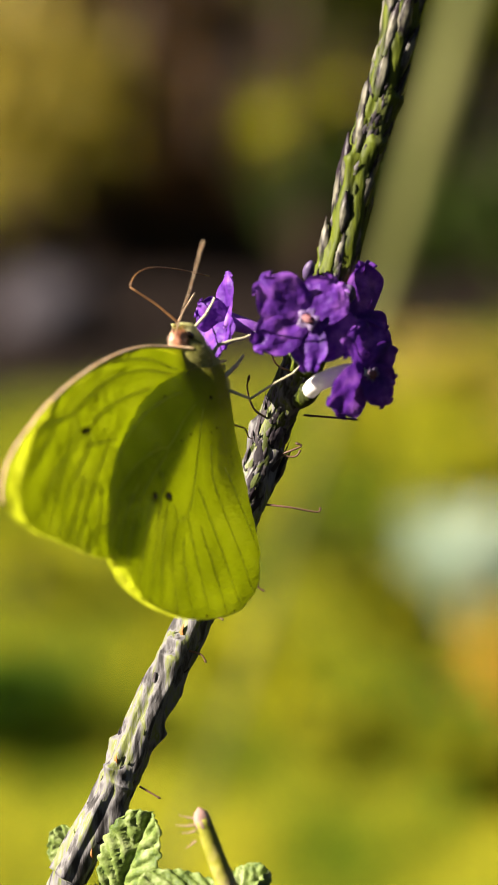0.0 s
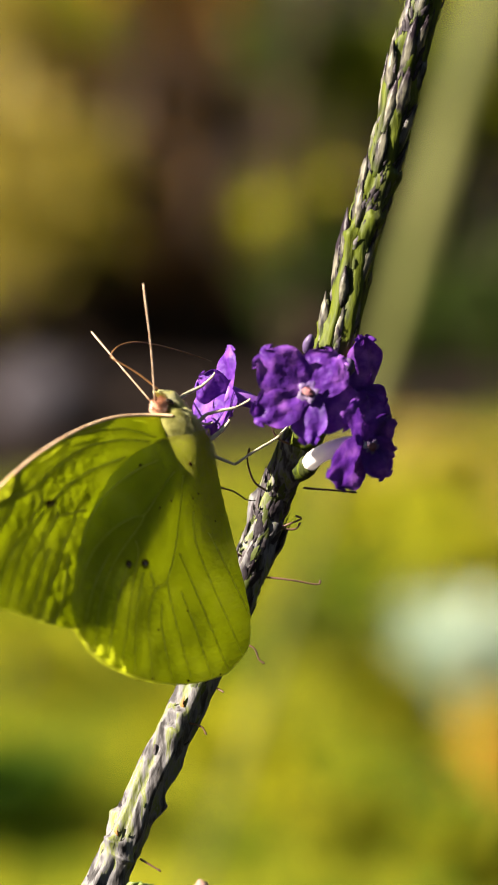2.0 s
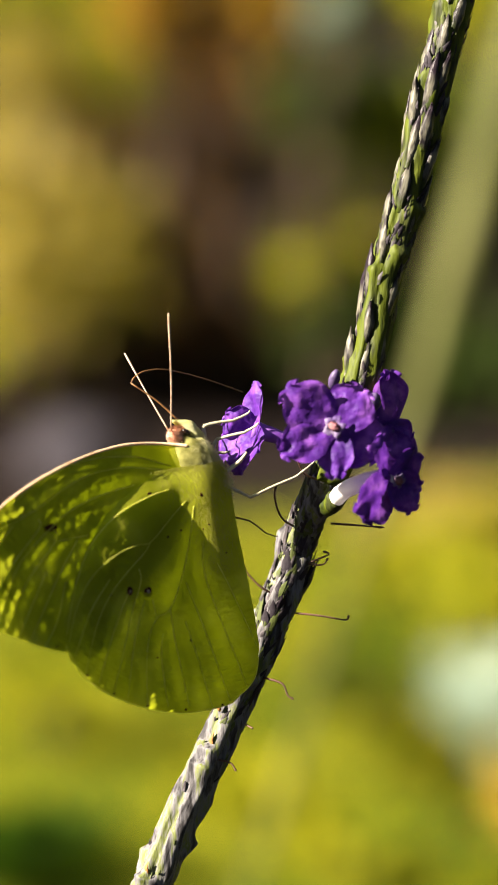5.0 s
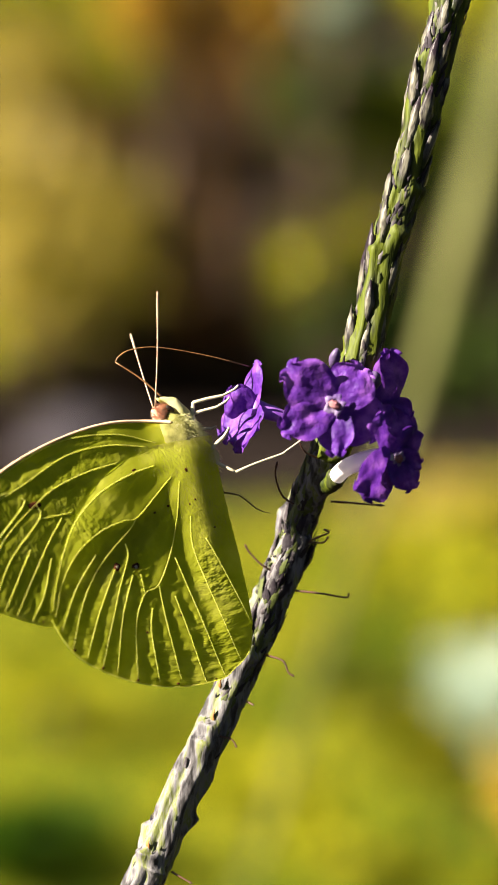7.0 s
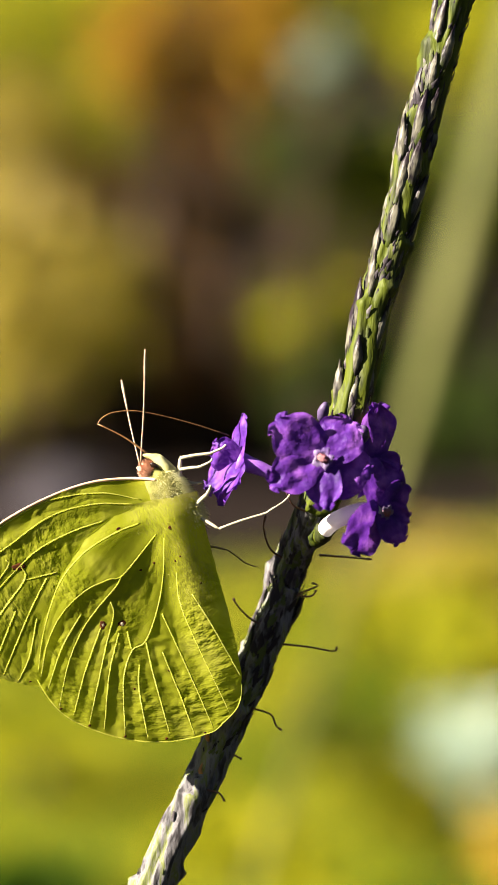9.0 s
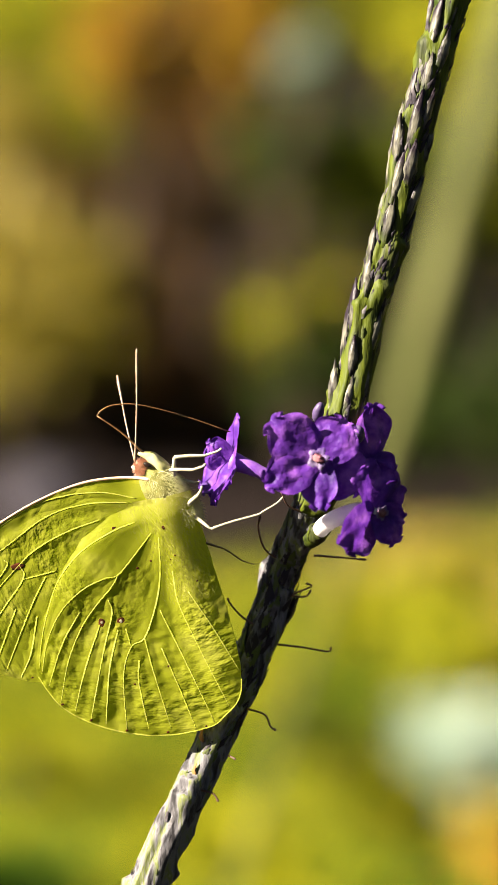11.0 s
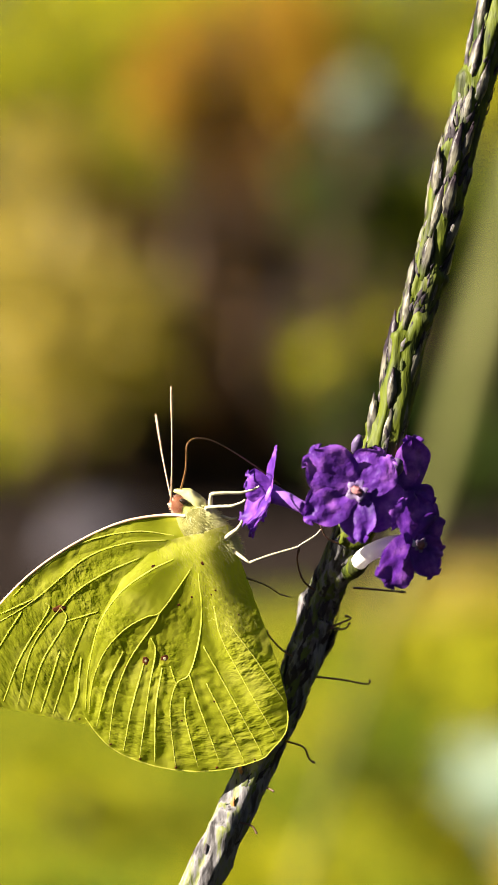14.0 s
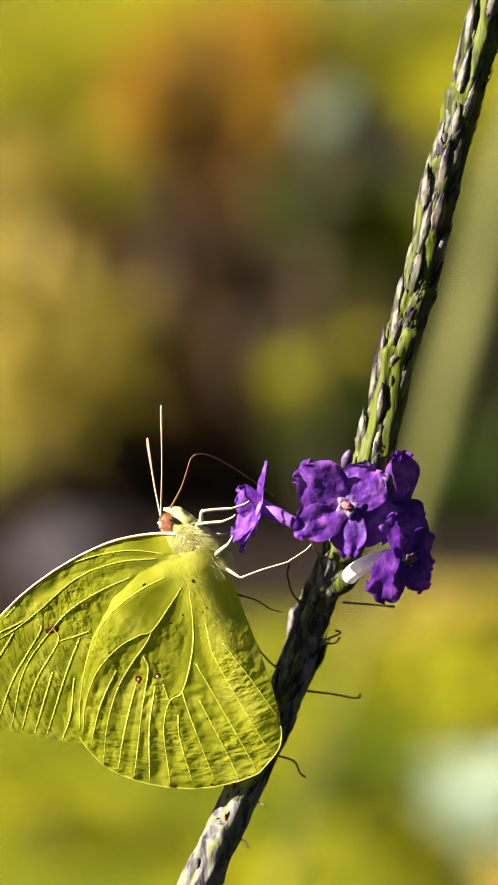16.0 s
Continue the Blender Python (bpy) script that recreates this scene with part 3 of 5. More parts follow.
for name, hip, long_1, long_2, mat, r, holds in LEGS:
    y = Vector((0, 1, 0))
    thigh = part(name, tube(bmesh.new(), [y * long_1 * u for u in (-0.02, 0.1, 0.5, 0.85, 1.0)], [r * 0.9, r * 1.15, r * 1.25, r, r * 0.8], 10), mat, butterfly, "slender pale cream leg" if mat is LEG else "thin brown leg")
    bend = 0.05 * long_2
    spots = [(0, 0, 0), (0.3 * bend, 0.3 * long_2, 0), (bend, 0.62 * long_2, 0), (0.8 * bend, 0.68 * long_2, 0), (0, 0.9 * long_2, 0.1), (-bend, long_2, 0.3)]
    shin = part("shin", tube(bmesh.new(), smooth_line(spots, 16), [r * (0.95 - 0.03 * k) if k < 10 else r * (0.62 - 0.03 * (k - 10)) for k in range(16)], 9), mat, thigh)
    legs.append((thigh, shin, Vector(hip), long_1, holds))


# ---- the flowers ----
def petal(base, tip, width, face, cup=0.12, seed=0):
    """A violet lobe from base to tip, rounded, ruffled and cupped, turned towards face."""
    b, t = Vector(base), Vector(tip)
    y = (t - b)
    x = y.cross(Vector(face)).normalized()
    z = x.cross(y).normalized()
    length = y.length
    bm = bmesh.new()
    nu, nv = 22, 22
    rows = []
    for i in range(nu + 1):
        u = i / nu
        half = 0.5 * width * (0.28 + 0.72 * math.sin(math.pi * min(1.0, 0.12 + u * 0.62))) * math.sqrt(max(0.0, 1 - max(0.0, (u - 0.55) / 0.45) ** 2.6))
        half = max(half, 0.12 * width if u < 0.97 else 0.3 * width)
        row = []
        for j in range(nv + 1):
            v = 2 * j / nv - 1
            notch = 0.06 * math.exp(-(v / 0.3) ** 2) * u ** 4
            yy = length * (u - notch) * (1 - 0.12 * v * v * u)
            w = Vector((v * 1.7, u * 2.2, seed * 3.7))
            zz = cup * width * (1.5 * u - 1.4 * u * u + v * v * 0.5 * u) + 0.13 * min(width, 6.5) * noise.noise(w) * (0.3 + u) + 0.03 * min(width, 6.5) * math.sin(6 * v + seed * 2 + 3 * u) * u * u + 0.04 * width * noise.noise(Vector((v * 5, u * 6, seed * 1.3))) * u
            row.append(bm.verts.new(b + y.normalized() * yy + x * v * half + z * zz))
        rows.append(row)
    for i in range(nu):
        for j in range(nv):
            bm.faces.new((rows[i][j], rows[i][j + 1], rows[i + 1][j + 1], rows[i + 1][j]))
    return bm


def thicken(ob, mm_thick):
    mod = ob.modifiers.new("thickness", "SOLIDIFY")
    mod.thickness = mm_thick * MM
    return ob


def flower(parent, centre, lobes, face, tube_line, tube_mat, seed, label, origin=(0, 0, 0), ring=1.7, name="flower", slim=0.95):
    """A five-lobed flower on its slender tube; the lobes and the throat are its parts."""
    o = Vector(origin)
    c = Vector(centre) - o
    line = smooth_line([Vector(p) - o for p in tube_line], 14)
    body = part(name, tube(bmesh.new(), line, [slim + (1.5 - slim) * (i / 13) ** 2 for i in range(14)], 12, bumpy=0.08), tube_mat, parent, label)
    for i, (tip, width) in enumerate(lobes):
        part("petal", petal(c - Vector(face) * 0.2, Vector(tip) - o, width, face, 0.12, seed + i), PETAL, body, "ruffled violet lobe")
    if not ring:
        return body
    f = Vector(face).normalized()
    bm = bmesh.new()
    side = f.orthogonal().normalized()
    up = f.cross(side)
    inner, outer = [], []
    for k in range(36):
        a = 2 * math.pi * k / 36
        d = side * math.cos(a) + up * math.sin(a)
        inner.append(bm.verts.new(c + d * 0.45 + f * 0.95))
        outer.append(bm.verts.new(c + d * ring * (0.65 + 0.35 * abs(math.sin(2.5 * a + 0.4)) + 0.25 * noise.noise(d * 3 + Vector((seed, 0, 0)))) + f * (1.25 + 0.15 * noise.noise(d * 5))))
    for k in range(36):
        bm.faces.new((inner[k], inner[(k + 1) % 36], outer[(k + 1) % 36], outer[k]))
    thicken(part("throat", bm, THROAT, body, "pale lilac throat ring"), 0.08)
    part("stamen", blob(bmesh.new(), c + f * 1.1, (0.62, 0.85, 0.45), f, 16, 10, 0.6), STAMEN, body, "pink mouth of the tube")
    return body


# ---- the flower spike ----
SPIKE = [(23.1, 81.1), (17.3, 60.2), (13.8, 47.6), (11.0, 35.0), (7.5, 22.5), (3.9, 6.5), (0.7, -2.7), (-4.7, -15.3), (-7.4, -23.6), (-10.8, -32.0), (-15.2, -41.5), (-18.6, -48.8), (-22.8, -57.2), (-26.2, -65.5), (-28.7, -71.2), (-34.8, -82.8)]


def depth(b):
    """The spike leans away below the flowers."""
    return -8.0 * max(0.0, min(1.0, (-5.0 - b) / 10.0)) + 4.5 * max(0.0, min(1.0, (-32.0 - b) / 30.0))


ROOT = Vector((-115.0, -920.0, -195.0))
spike = thing("flower_spike", SUB @ in_metres(Matrix.Translation(ROOT)), "grey-green porterweed spike with violet flowers and dark curled styles", "flower spike", "porterweed spikes")
UP = [S(a, b, depth(b)) for a, b in SPIKE][::-1]


def on_spike(line, u):
    x = u * (len(line) - 1)
    k = min(int(x), len(line) - 2)
    return line[k].lerp(line[k + 1], x - k), (line[k + 1] - line[k]).normalized()


def calyx_mesh(seed, length, width):
    """A pointed sheath with a split, ragged tip, that hugs the stalk."""
    rng = random.Random(seed)
    bm = bmesh.new()
    rings, seg = 9, 10
    rows = []
    for i in range(rings + 1):
        u = i / rings
        r = width * (0.35 + 0.65 * math.sin(math.pi * min(1, 0.18 + 0.62 * u))) * (1 if u < 0.7 else 1 - 0.72 * ((u - 0.7) / 0.3) ** 1.4)
        row = []
        for k in range(seg):
            a = 2 * math.pi * k / seg
            ridge = 1 + 0.20 * math.cos(4 * a + seed) + 0.17 * rng.uniform(-1, 1)
            yy = u * length + (0.16 * length * rng.uniform(-1, 1) if i == rings else 0)
            row.append(bm.verts.new((math.cos(a) * r * ridge, yy, math.sin(a) * r * 0.72 * ridge + 0.10 * width * u)))
        rows.append(row)
    for i in range(rings):
        for k in range(seg):
            bm.faces.new((rows[i][k], rows[i + 1][k], rows[i + 1][(k + 1) % seg], rows[i][(k + 1) % seg]))
    bm.faces.new(rows[0])
    bm.faces.new(rows[-1][::-1])
    bmesh.ops.scale(bm, vec=(MM,) * 3, verts=bm.verts)
    bmesh.ops.recalc_face_normals(bm, faces=bm.faces)
    me = bpy.data.meshes.new("calyx")
    bm.to_mesh(me)
    bm.free()
    for p in me.polygons:
        p.use_smooth = True
    me.materials.append(CALYX)
    return me


CALYX_MESHES = [calyx_mesh(s, 6.6 + 0.8 * (s % 4), 0.80 + 0.10 * (s % 3)) for s in range(9)]


def clothe(parent, line, origin, radius, spacing, seed, first=0.0, last=1.0):
    """Sheaths in a spiral round the stalk."""
    rng = random.Random(seed)
    total = sum((b - a).length for a, b in zip(line, line[1:]))
    s, turn = first * total, 0.0
    while s < last * total:
        p, d = on_spike(line, s / total)
        side = d.orthogonal().normalized()
        a = turn
        out = side * math.cos(a) + d.cross(side) * math.sin(a)
        m = aim(d + out * rng.uniform(0.02, 0.15) + d.cross(out) * rng.uniform(-0.08, 0.08), p - origin + out * radius * rng.uniform(0.80, 1.0), out)
        ob = new("calyx", CALYX_MESHES[rng.randrange(len(CALYX_MESHES))])
        ob.parent = parent
        f = rng.uniform(0.85, 1.12)
        ob.matrix_basis = m @ Matrix.Diagonal((f, f * rng.uniform(0.9, 1.1), f, 1))
        s += spacing * rng.uniform(0.8, 1.2)
        turn += 2.4 + rng.uniform(-0.25, 0.25)


def ridged(bm, line, radii, seg, knots, seed):
    """A stem with lengthwise ridges and a raised ledge where each old flower sat."""
    rng = random.Random(seed)
    bumps = [(rng.uniform(0, 6.28), k * knots + rng.uniform(-0.3, 0.3) * knots) for k in range(int(len(line) / knots) + 1)]
    side, rings, n = None, [], len(line)
    for i, p in enumerate(line):
        d = (line[min(i + 1, n - 1)] - line[max(i - 1, 0)]).normalized()
        side = d.orthogonal().normalized() if side is None else (side - d * side.dot(d)).normalized()
        up = d.cross(side)
        ring = []
        for k in range(seg):
            a = 2 * math.pi * k / seg
            r = radii[i] * (1 + 0.10 * math.cos(5 * a + 0.03 * i) + 0.05 * math.cos(11 * a + 0.05 * i) + 0.07 * noise.noise(Vector((math.cos(a) * 6, math.sin(a) * 6, i * 0.10 + seed))) + 0.13 * noise.noise(Vector((math.cos(a) * 2.4, math.sin(a) * 2.4, i * 0.12 + seed))))
            for ba, bi in bumps:
                s = (i - bi) / knots
                if -1.0 < s < 0.45:
                    w = math.cos(min(1.0, abs((a - ba + math.pi) % (2 * math.pi) - math.pi) / 0.9) * math.pi / 2)
                    r += radii[i] * 0.42 * w * ((1 + s) ** 2 if s < 0 else (1 - s / 0.45) ** 2)
            ring.append(bm.verts.new(p + side * math.cos(a) * r + up * math.sin(a) * r))
        rings.append(ring)
    for i in range(n - 1):
        for k in range(seg):
            bm.faces.new((rings[i][k], rings[i][(k + 1) % seg], rings[i + 1][(k + 1) % seg], rings[i + 1][k]))
    bm.faces.new(rings[0][::-1])
    bm.faces.new(rings[-1])
    return bm


def ragged(line, radius, n, seed, first, last, large=1.0):
    """Small dry scales of many sizes that cling to the stalk, pointed upwards."""
    rng = random.Random(seed)
    bm = bmesh.new()
    for k in range(n):
        p, d = on_spike(line, rng.uniform(first, last))
        side = d.orthogonal().normalized()
        a = rng.uniform(0, 6.28)
        out = side * math.cos(a) + d.cross(side) * math.sin(a)
        x = d.cross(out)
        size = rng.uniform(0.8, 2.6) * large
        w = size * rng.uniform(0.09, 0.18)
        foot = p + out * (radius - 0.25)
        lift = rng.uniform(0.15, 0.5)
        lean = x * rng.uniform(-0.3, 0.3) * size
        mid = foot + d * size * 0.55 + out * (0.3 + lift * 0.5) + lean * 0.4
        tip = foot + d * size + out * (0.2 + lift) + lean
        vs = [bm.verts.new(q) for q in (foot - x * w, foot + x * w, mid + x * w, mid - x * w, tip, mid + out * 0.18, foot + out * 0.3)]
        for f in ((0, 6, 5, 3), (6, 1, 2, 5), (3, 5, 4), (5, 2, 4)):
            bm.faces.new([vs[i] for i in f])
    return bm


def build_spike():
    line = smooth_line([p - ROOT for p in UP], 420)
    r = [2.75 - 0.45 * i / 419 + 0.18 * noise.noise(Vector((0, 0, i * 0.08))) for i in range(420)]
    low = 243
    part("rachis", ridged(bmesh.new(), line[low - 1:], r[low - 1:], 36, 9.0, 2), STALK, spike, "green grooved stalk of the spike")
    part("stem", ridged(bmesh.new(), line[:low], r[:low], 36, 13.0, 4), BARK, spike, "grey-barked lower stem")
    part("lower_stem", tube(bmesh.new(), smooth_line([Vector((0, 0, 0)), Vector((4, 300, 45)), Vector((22, 600, 120)), Vector((50, 760, 165)), line[1]], 60), [3.0] * 52 + [2.98, 2.95, 2.9, 2.85, 2.8, 2.72, 2.65, 2.55], 18, bumpy=0.18), BARK, spike, "bare grey foot of the stem")
    clothe(spike, [p - ROOT for p in UP], Vector((0, 0, 0)), 2.0, 1.0, 5, 0.575, 1.0)
    clothe(spike, [p - ROOT for p in UP], Vector((0, 0, 0)), 2.0, 4.2, 8, 0.30, 0.56)
    tagged(part("dry_husk", ragged([p - ROOT for p in UP], 2.4, 760, 6, 0.30, 1.0), FLAKE, spike, "small ragged dry scales"), kind="stuff")
    tagged(part("torn_bark", ragged([p - ROOT for p in UP], 2.45, 240, 12, 0.30, 0.58, 2.0), FLAKE, spike, "torn strips of dry grey bark"), kind="stuff")
    tagged(part("loose_bark", ragged([p - ROOT for p in UP], 2.5, 60, 9, 0.03, 0.30), FLAKE, spike, "loose flakes of bark"), kind="stuff")
    for a, b, c in [(-25.9, -60.4, 0.4), (-24.3, -57.0, 0.6), (-27.6, -66.0, 2.2), (-18.0, -47.2, 2.4), (-17.0, -42.0, 2.6), (-31.2, -80.0, 2.2)]:
        p = S(a, b, c + depth(b)) - ROOT
        part("dry_bract", tube(bmesh.new(), smooth_line([p, p + Vector((-0.25, 1.0, 0.2)), p + Vector((0.1, 2.2, 0.1))], 8), [0.1, 0.35, 0.45, 0.42, 0.35, 0.28, 0.18, 0.05], 7, 0.5, 0.3), DRY, spike, "dry orange-brown bract")


build_spike()


def build_styles():
    """Dried styles that curl off the stalk where flowers have fallen."""
    curls = [
        [(-0.6, -14.3), (3.6, -14.6), (7.3, -14.9)], [(-4.6, -20.4), (-2.4, -19.5), (-0.9, -18.8), (-1.8, -18.4)], [(-6.0, -27.5), (-2.2, -27.9), (1.5, -28.5), (2.0, -27.8)],
        [(-10.5, -37.0), (-7.8, -37.9), (-7.0, -39.6), (-6.1, -40.2)], [(-13.2, -43.9), (-12.1, -44.5)], [(-17.4, -49.0), (-15.4, -49.6), (-14.6, -50.8)],
        [(-24.3, -69.2), (-21.2, -71.0)], [(-5.6, -15.0), (-7.9, -13.4), (-8.9, -10.4), (-8.6, -8.3)], [(-8.6, -25.0), (-11.0, -23.6), (-12.9, -21.6), (-13.4, -20.6)], [(-2.2, -8.0), (-4.6, -6.8), (-5.6, -4.6)],
        [(-5.2, -20.0), (-2.0, -20.4), (-1.0, -19.4)],
    ]
    for i, c in enumerate(curls):
        n = 16
        pts = [S(a, b, depth(b) + (2.2 if j else 1.5)) - ROOT for j, (a, b) in enumerate(c)]
        ob = part("style", tube(bmesh.new(), smooth_line(pts, n), [0.18 - 0.004 * k for k in range(n - 3)] + [0.19, 0.22, 0.08], 7), STYLE, spike, "dark curled style")
        if i == 0:
            tagged(ob, "long straight dark style")
    for a, b, c, r in [(5.6, 3.6, 3.4, 1.2), (-0.1, 7.0, 3.0, 0.85)]:
        part("bud", blob(bmesh.new(), S(a, b, c) - ROOT, (r, r, 1.6), (0.3, 1, 0.5), 12, 8, 0.1), BUD, spike, "dark violet unopened bud")


build_styles()


def Q(a, b, c):
    return S(a, b, c + 5.5)


FACE_MIDDLE = Vector((-0.12, 0.05, 1)).normalized()
flower(spike, Q(0.0, 0.0, 2.5) - ROOT, [(Q(4.6, 6.0, 2.2) - ROOT, 7.8), (Q(7.0, -4.2, 2.0) - ROOT, 8.0), (Q(-7.8, 6.0, 3.6) - ROOT, 7.8), (Q(-8.6, -3.9, 3.9) - ROOT, 6.6), (Q(0.1, -8.0, 4.2) - ROOT, 5.4)],
       FACE_MIDDLE, [Q(1.0, -6.0, -5.0) - ROOT, Q(0.9, -3.0, -3.0) - ROOT, Q(0.0, 0.0, 2.2) - ROOT], TUBE_LILAC, 11, "open violet flower with a pale throat")
FACE_SIDE = Vector((0.60, -0.25, 0.72)).normalized()
flower(spike, Q(8.6, -7.6, 2.0) - ROOT, [(Q(8.0, 0.4, 1.4) - ROOT, 8.0), (Q(12.6, -3.4, -0.6) - ROOT, 5.0), (Q(13.0, -9.0, 0.2) - ROOT, 4.0), (Q(11.6, -12.8, 1.2) - ROOT, 5.2), (Q(3.2, -13.4, 4.4) - ROOT, 8.4)],
       FACE_SIDE, [Q(0.1, -10.7, -2.4) - ROOT, Q(1.0, -9.7, -0.4) - ROOT, Q(2.6, -8.7, 0.8) - ROOT, Q(5.0, -7.9, 1.2) - ROOT, Q(8.2, -7.6, 0.6) - ROOT], TUBE_WHITE, 31, "violet flower turned aside on a white tube", ring=1.2, slim=1.22)
FACE_BACK = Vector((0.5, 0.1, 0.85)).normalized()
flower(spike, Q(7.6, 0.0, -4.6) - ROOT, [(Q(7.9, 8.8, -3.6) - ROOT, 6.4), (Q(4.6, 1.6, -3.4) - ROOT, 4.6), (Q(11.2, -2.4, -5.2) - ROOT, 5.4), (Q(11.6, -6.0, -5.8) - ROOT, 5.0), (Q(7.4, -5.0, -4.4) - ROOT, 5.0)],
       FACE_BACK, [Q(2.2, -2.6, -6.6) - ROOT, Q(4.4, -1.6, -6.4) - ROOT, Q(7.4, 0.0, -5.2) - ROOT], TUBE_LILAC, 37, "violet flower half hidden behind the others", ring=0)
cup_line = [Q(*p) - ROOT for p in ((-1.4, -12.4, -6.0), (-0.9, -11.8, -4.4), (-0.3, -11.2, -3.2), (0.3, -10.5, -2.0))]
part("cup", tube(bmesh.new(), smooth_line(cup_line, 12), [0.8, 1.0, 1.15, 1.25, 1.3, 1.34, 1.38, 1.42, 1.46, 1.5, 1.52, 1.5], 14, bumpy=0.25), STALK, spike, "green cup round the flower's tube")
for at, way in [((1.0, -7.0, -5.6), (0.1, 0.8, 0.6))]:
    sheath = new("calyx", CALYX_MESHES[2])
    sheath.parent = spike
    sheath.matrix_basis = aim(way, Q(*at) - ROOT) @ Matrix.Diagonal((1.5, 0.62, 1.5, 1))
# the flower that the butterfly holds: it swings on its tube


def H(a, b, c):
    return S(a, b, c + 0.6)


HINGE = H(-6.6, -2.4, -3.0)
FACE_HELD = Vector((-0.55, 0.10, 0.83)).normalized()
held_flower = flower(spike, H(-12.2, -0.4, -0.6), [(H(-11.4, 7.0, -1.0), 5.0), (H(-16.2, 2.0, 0.6), 6.4), (H(-17.2, -5.4, 0.0), 6.4), (H(-13.6, -7.4, 1.4), 6.6), (H(-10.4, -4.2, 1.6), 5.6)],
                     FACE_HELD, [HINGE, H(-8.8, -1.4, -1.8), H(-12.0, -0.4, -0.8)], TUBE_LILAC, 51, "violet flower clasped by the butterfly", origin=HINGE, ring=0)
held_flower.matrix_basis = in_metres(Matrix.Translation(HINGE - ROOT))


# ---- leaves at the foot of the spike ----
def crinkled_leaf(base, tip, width, face, seed, rows_n=34):
    """A toothed leaf with sunken side veins and puffed fields between them."""
    b, t = Vector(base), Vector(tip)
    y = t - b
    x = y.cross(Vector(face)).normalized()
    z = x.cross(y).normalized()
    y = y.normalized()
    length = (t - b).length
    bm = bmesh.new()
    nv = 20
    grid = []
    for i in range(rows_n + 1):
        u = i / rows_n
        half = 0.5 * width * math.sin(math.pi * (0.1 + 0.80 * u ** 0.95)) ** 0.55
        half *= 1 + 0.14 * abs(math.sin(u * 24 + seed))
        row = []
        for j in range(nv + 1):
            v = 2 * j / nv - 1
            s = (u * 4.6 - abs(v) * 2.3 + 0.35 * noise.noise(Vector((v * 2.5, u * 3, seed + 5))))
            puff = abs(math.sin(math.pi * s)) ** 0.7
            zz = 0.16 * width * puff * (1 - 0.5 * abs(v)) * min(1, abs(v) * 5) + 0.16 * width * abs(v) - 0.10 * width * u * u + 0.05 * width * noise.noise(Vector((v * 2, u * 4, seed)))
            row.append(bm.verts.new(b + y * length * (u + 0.05 * (1 - v * v) * u) + x * v * half + z * zz))
        grid.append(row)
    for i in range(rows_n):
        for j in range(nv):
            bm.faces.new((grid[i][j], grid[i][j + 1], grid[i + 1][j + 1], grid[i + 1][j]))
    return bm


for base, tip, w, face, seed in [((-26.9, -84.6, 0.5), (-22.7, -72.9, 3.0), 8.8, (-0.35, 0.3, 0.9), 1), ((-33.8, -84.6, -9.0), (-36.6, -77.6, -10.0), 5.6, (-0.5, 0.5, 0.8), 2), ((-30.4, -85.6, -6.0), (-25.6, -84.4, 2.0), 5.0, (-0.2, 0.8, 0.6), 5)]:
    thicken(part("leaf", crinkled_leaf(Vector(base) - ROOT, Vector(tip) - ROOT, w, face, seed), LEAF, spike, "small crinkled toothed green leaf"), 0.2)
shoot_root = Vector((-60.0, -920.0, -190.0))
shoot = thing("young_shoot", SUB @ in_metres(Matrix.Translation(shoot_root)), "young green shoot with a pinkish tip and crinkled leaves", "plant shoot")
top_line = [Vector(p) - shoot_root for p in ((-5.0, -97.0, 12.0), (-9.6, -85.5, 14.0), (-11.5, -80.5, 14.0), (-12.7, -77.0, 14.0), (-15.0, -70.9, 14.0))]
tip_line = smooth_line([Vector((0, 0, 0)), Vector((12, 400, 80)), Vector((46, 760, 190))] + top_line[:2], 30)[:-1] + smooth_line(top_line[1:], 24)
part("stem", tube(bmesh.new(), tip_line, [1.7] * 29 + [1.7 - 0.022 * i for i in range(24)], 14, bumpy=0.15), TIP, shoot, "green stem of the young shoot")
end = Vector((-15.0, -70.9, 14.0)) - shoot_root
way = (end - (Vector((-12.7, -77.0, 14.0)) - shoot_root)).normalized()
part("shoot_end", blob(bmesh.new(), end - way * 0.4, (1.25, 1.25, 1.9), way, 14, 10, 0.25), PINK, shoot, "blunt pinkish shoot tip")
for base, tip, w, face, seed in [((-12.5, -84.0, 10.0), (-23.6, -81.6, 9.0), 6.4, (-0.35, 0.85, 0.5), 3), ((-10.6, -84.0, 10.0), (-5.6, -79.6, 9.0), 6.0, (-0.4, 0.6, 0.7), 4)]:
    thicken(part("leaf", crinkled_leaf(Vector(base) - shoot_root, Vector(tip) - shoot_root, w, face, seed), LEAF, shoot, "small crinkled toothed green leaf"), 0.2)
for k, (dx, dy) in enumerate([(-2.4, 0.6), (-3.0, -0.6), (-2.0, -1.6), (-1.6, -3.4)]):
    p = end + Vector((-0.8, dy * 0.8 - 0.4, 0.3))
    part("hair", tube(bmesh.new(), smooth_line([p, p + Vector((dx * 0.5, dy * 0.2, 0)), p + Vector((dx, dy * 0.4 + 0.2, 0))], 6), [0.16, 0.14, 0.11, 0.08, 0.06, 0.03], 6), PINK, shoot)

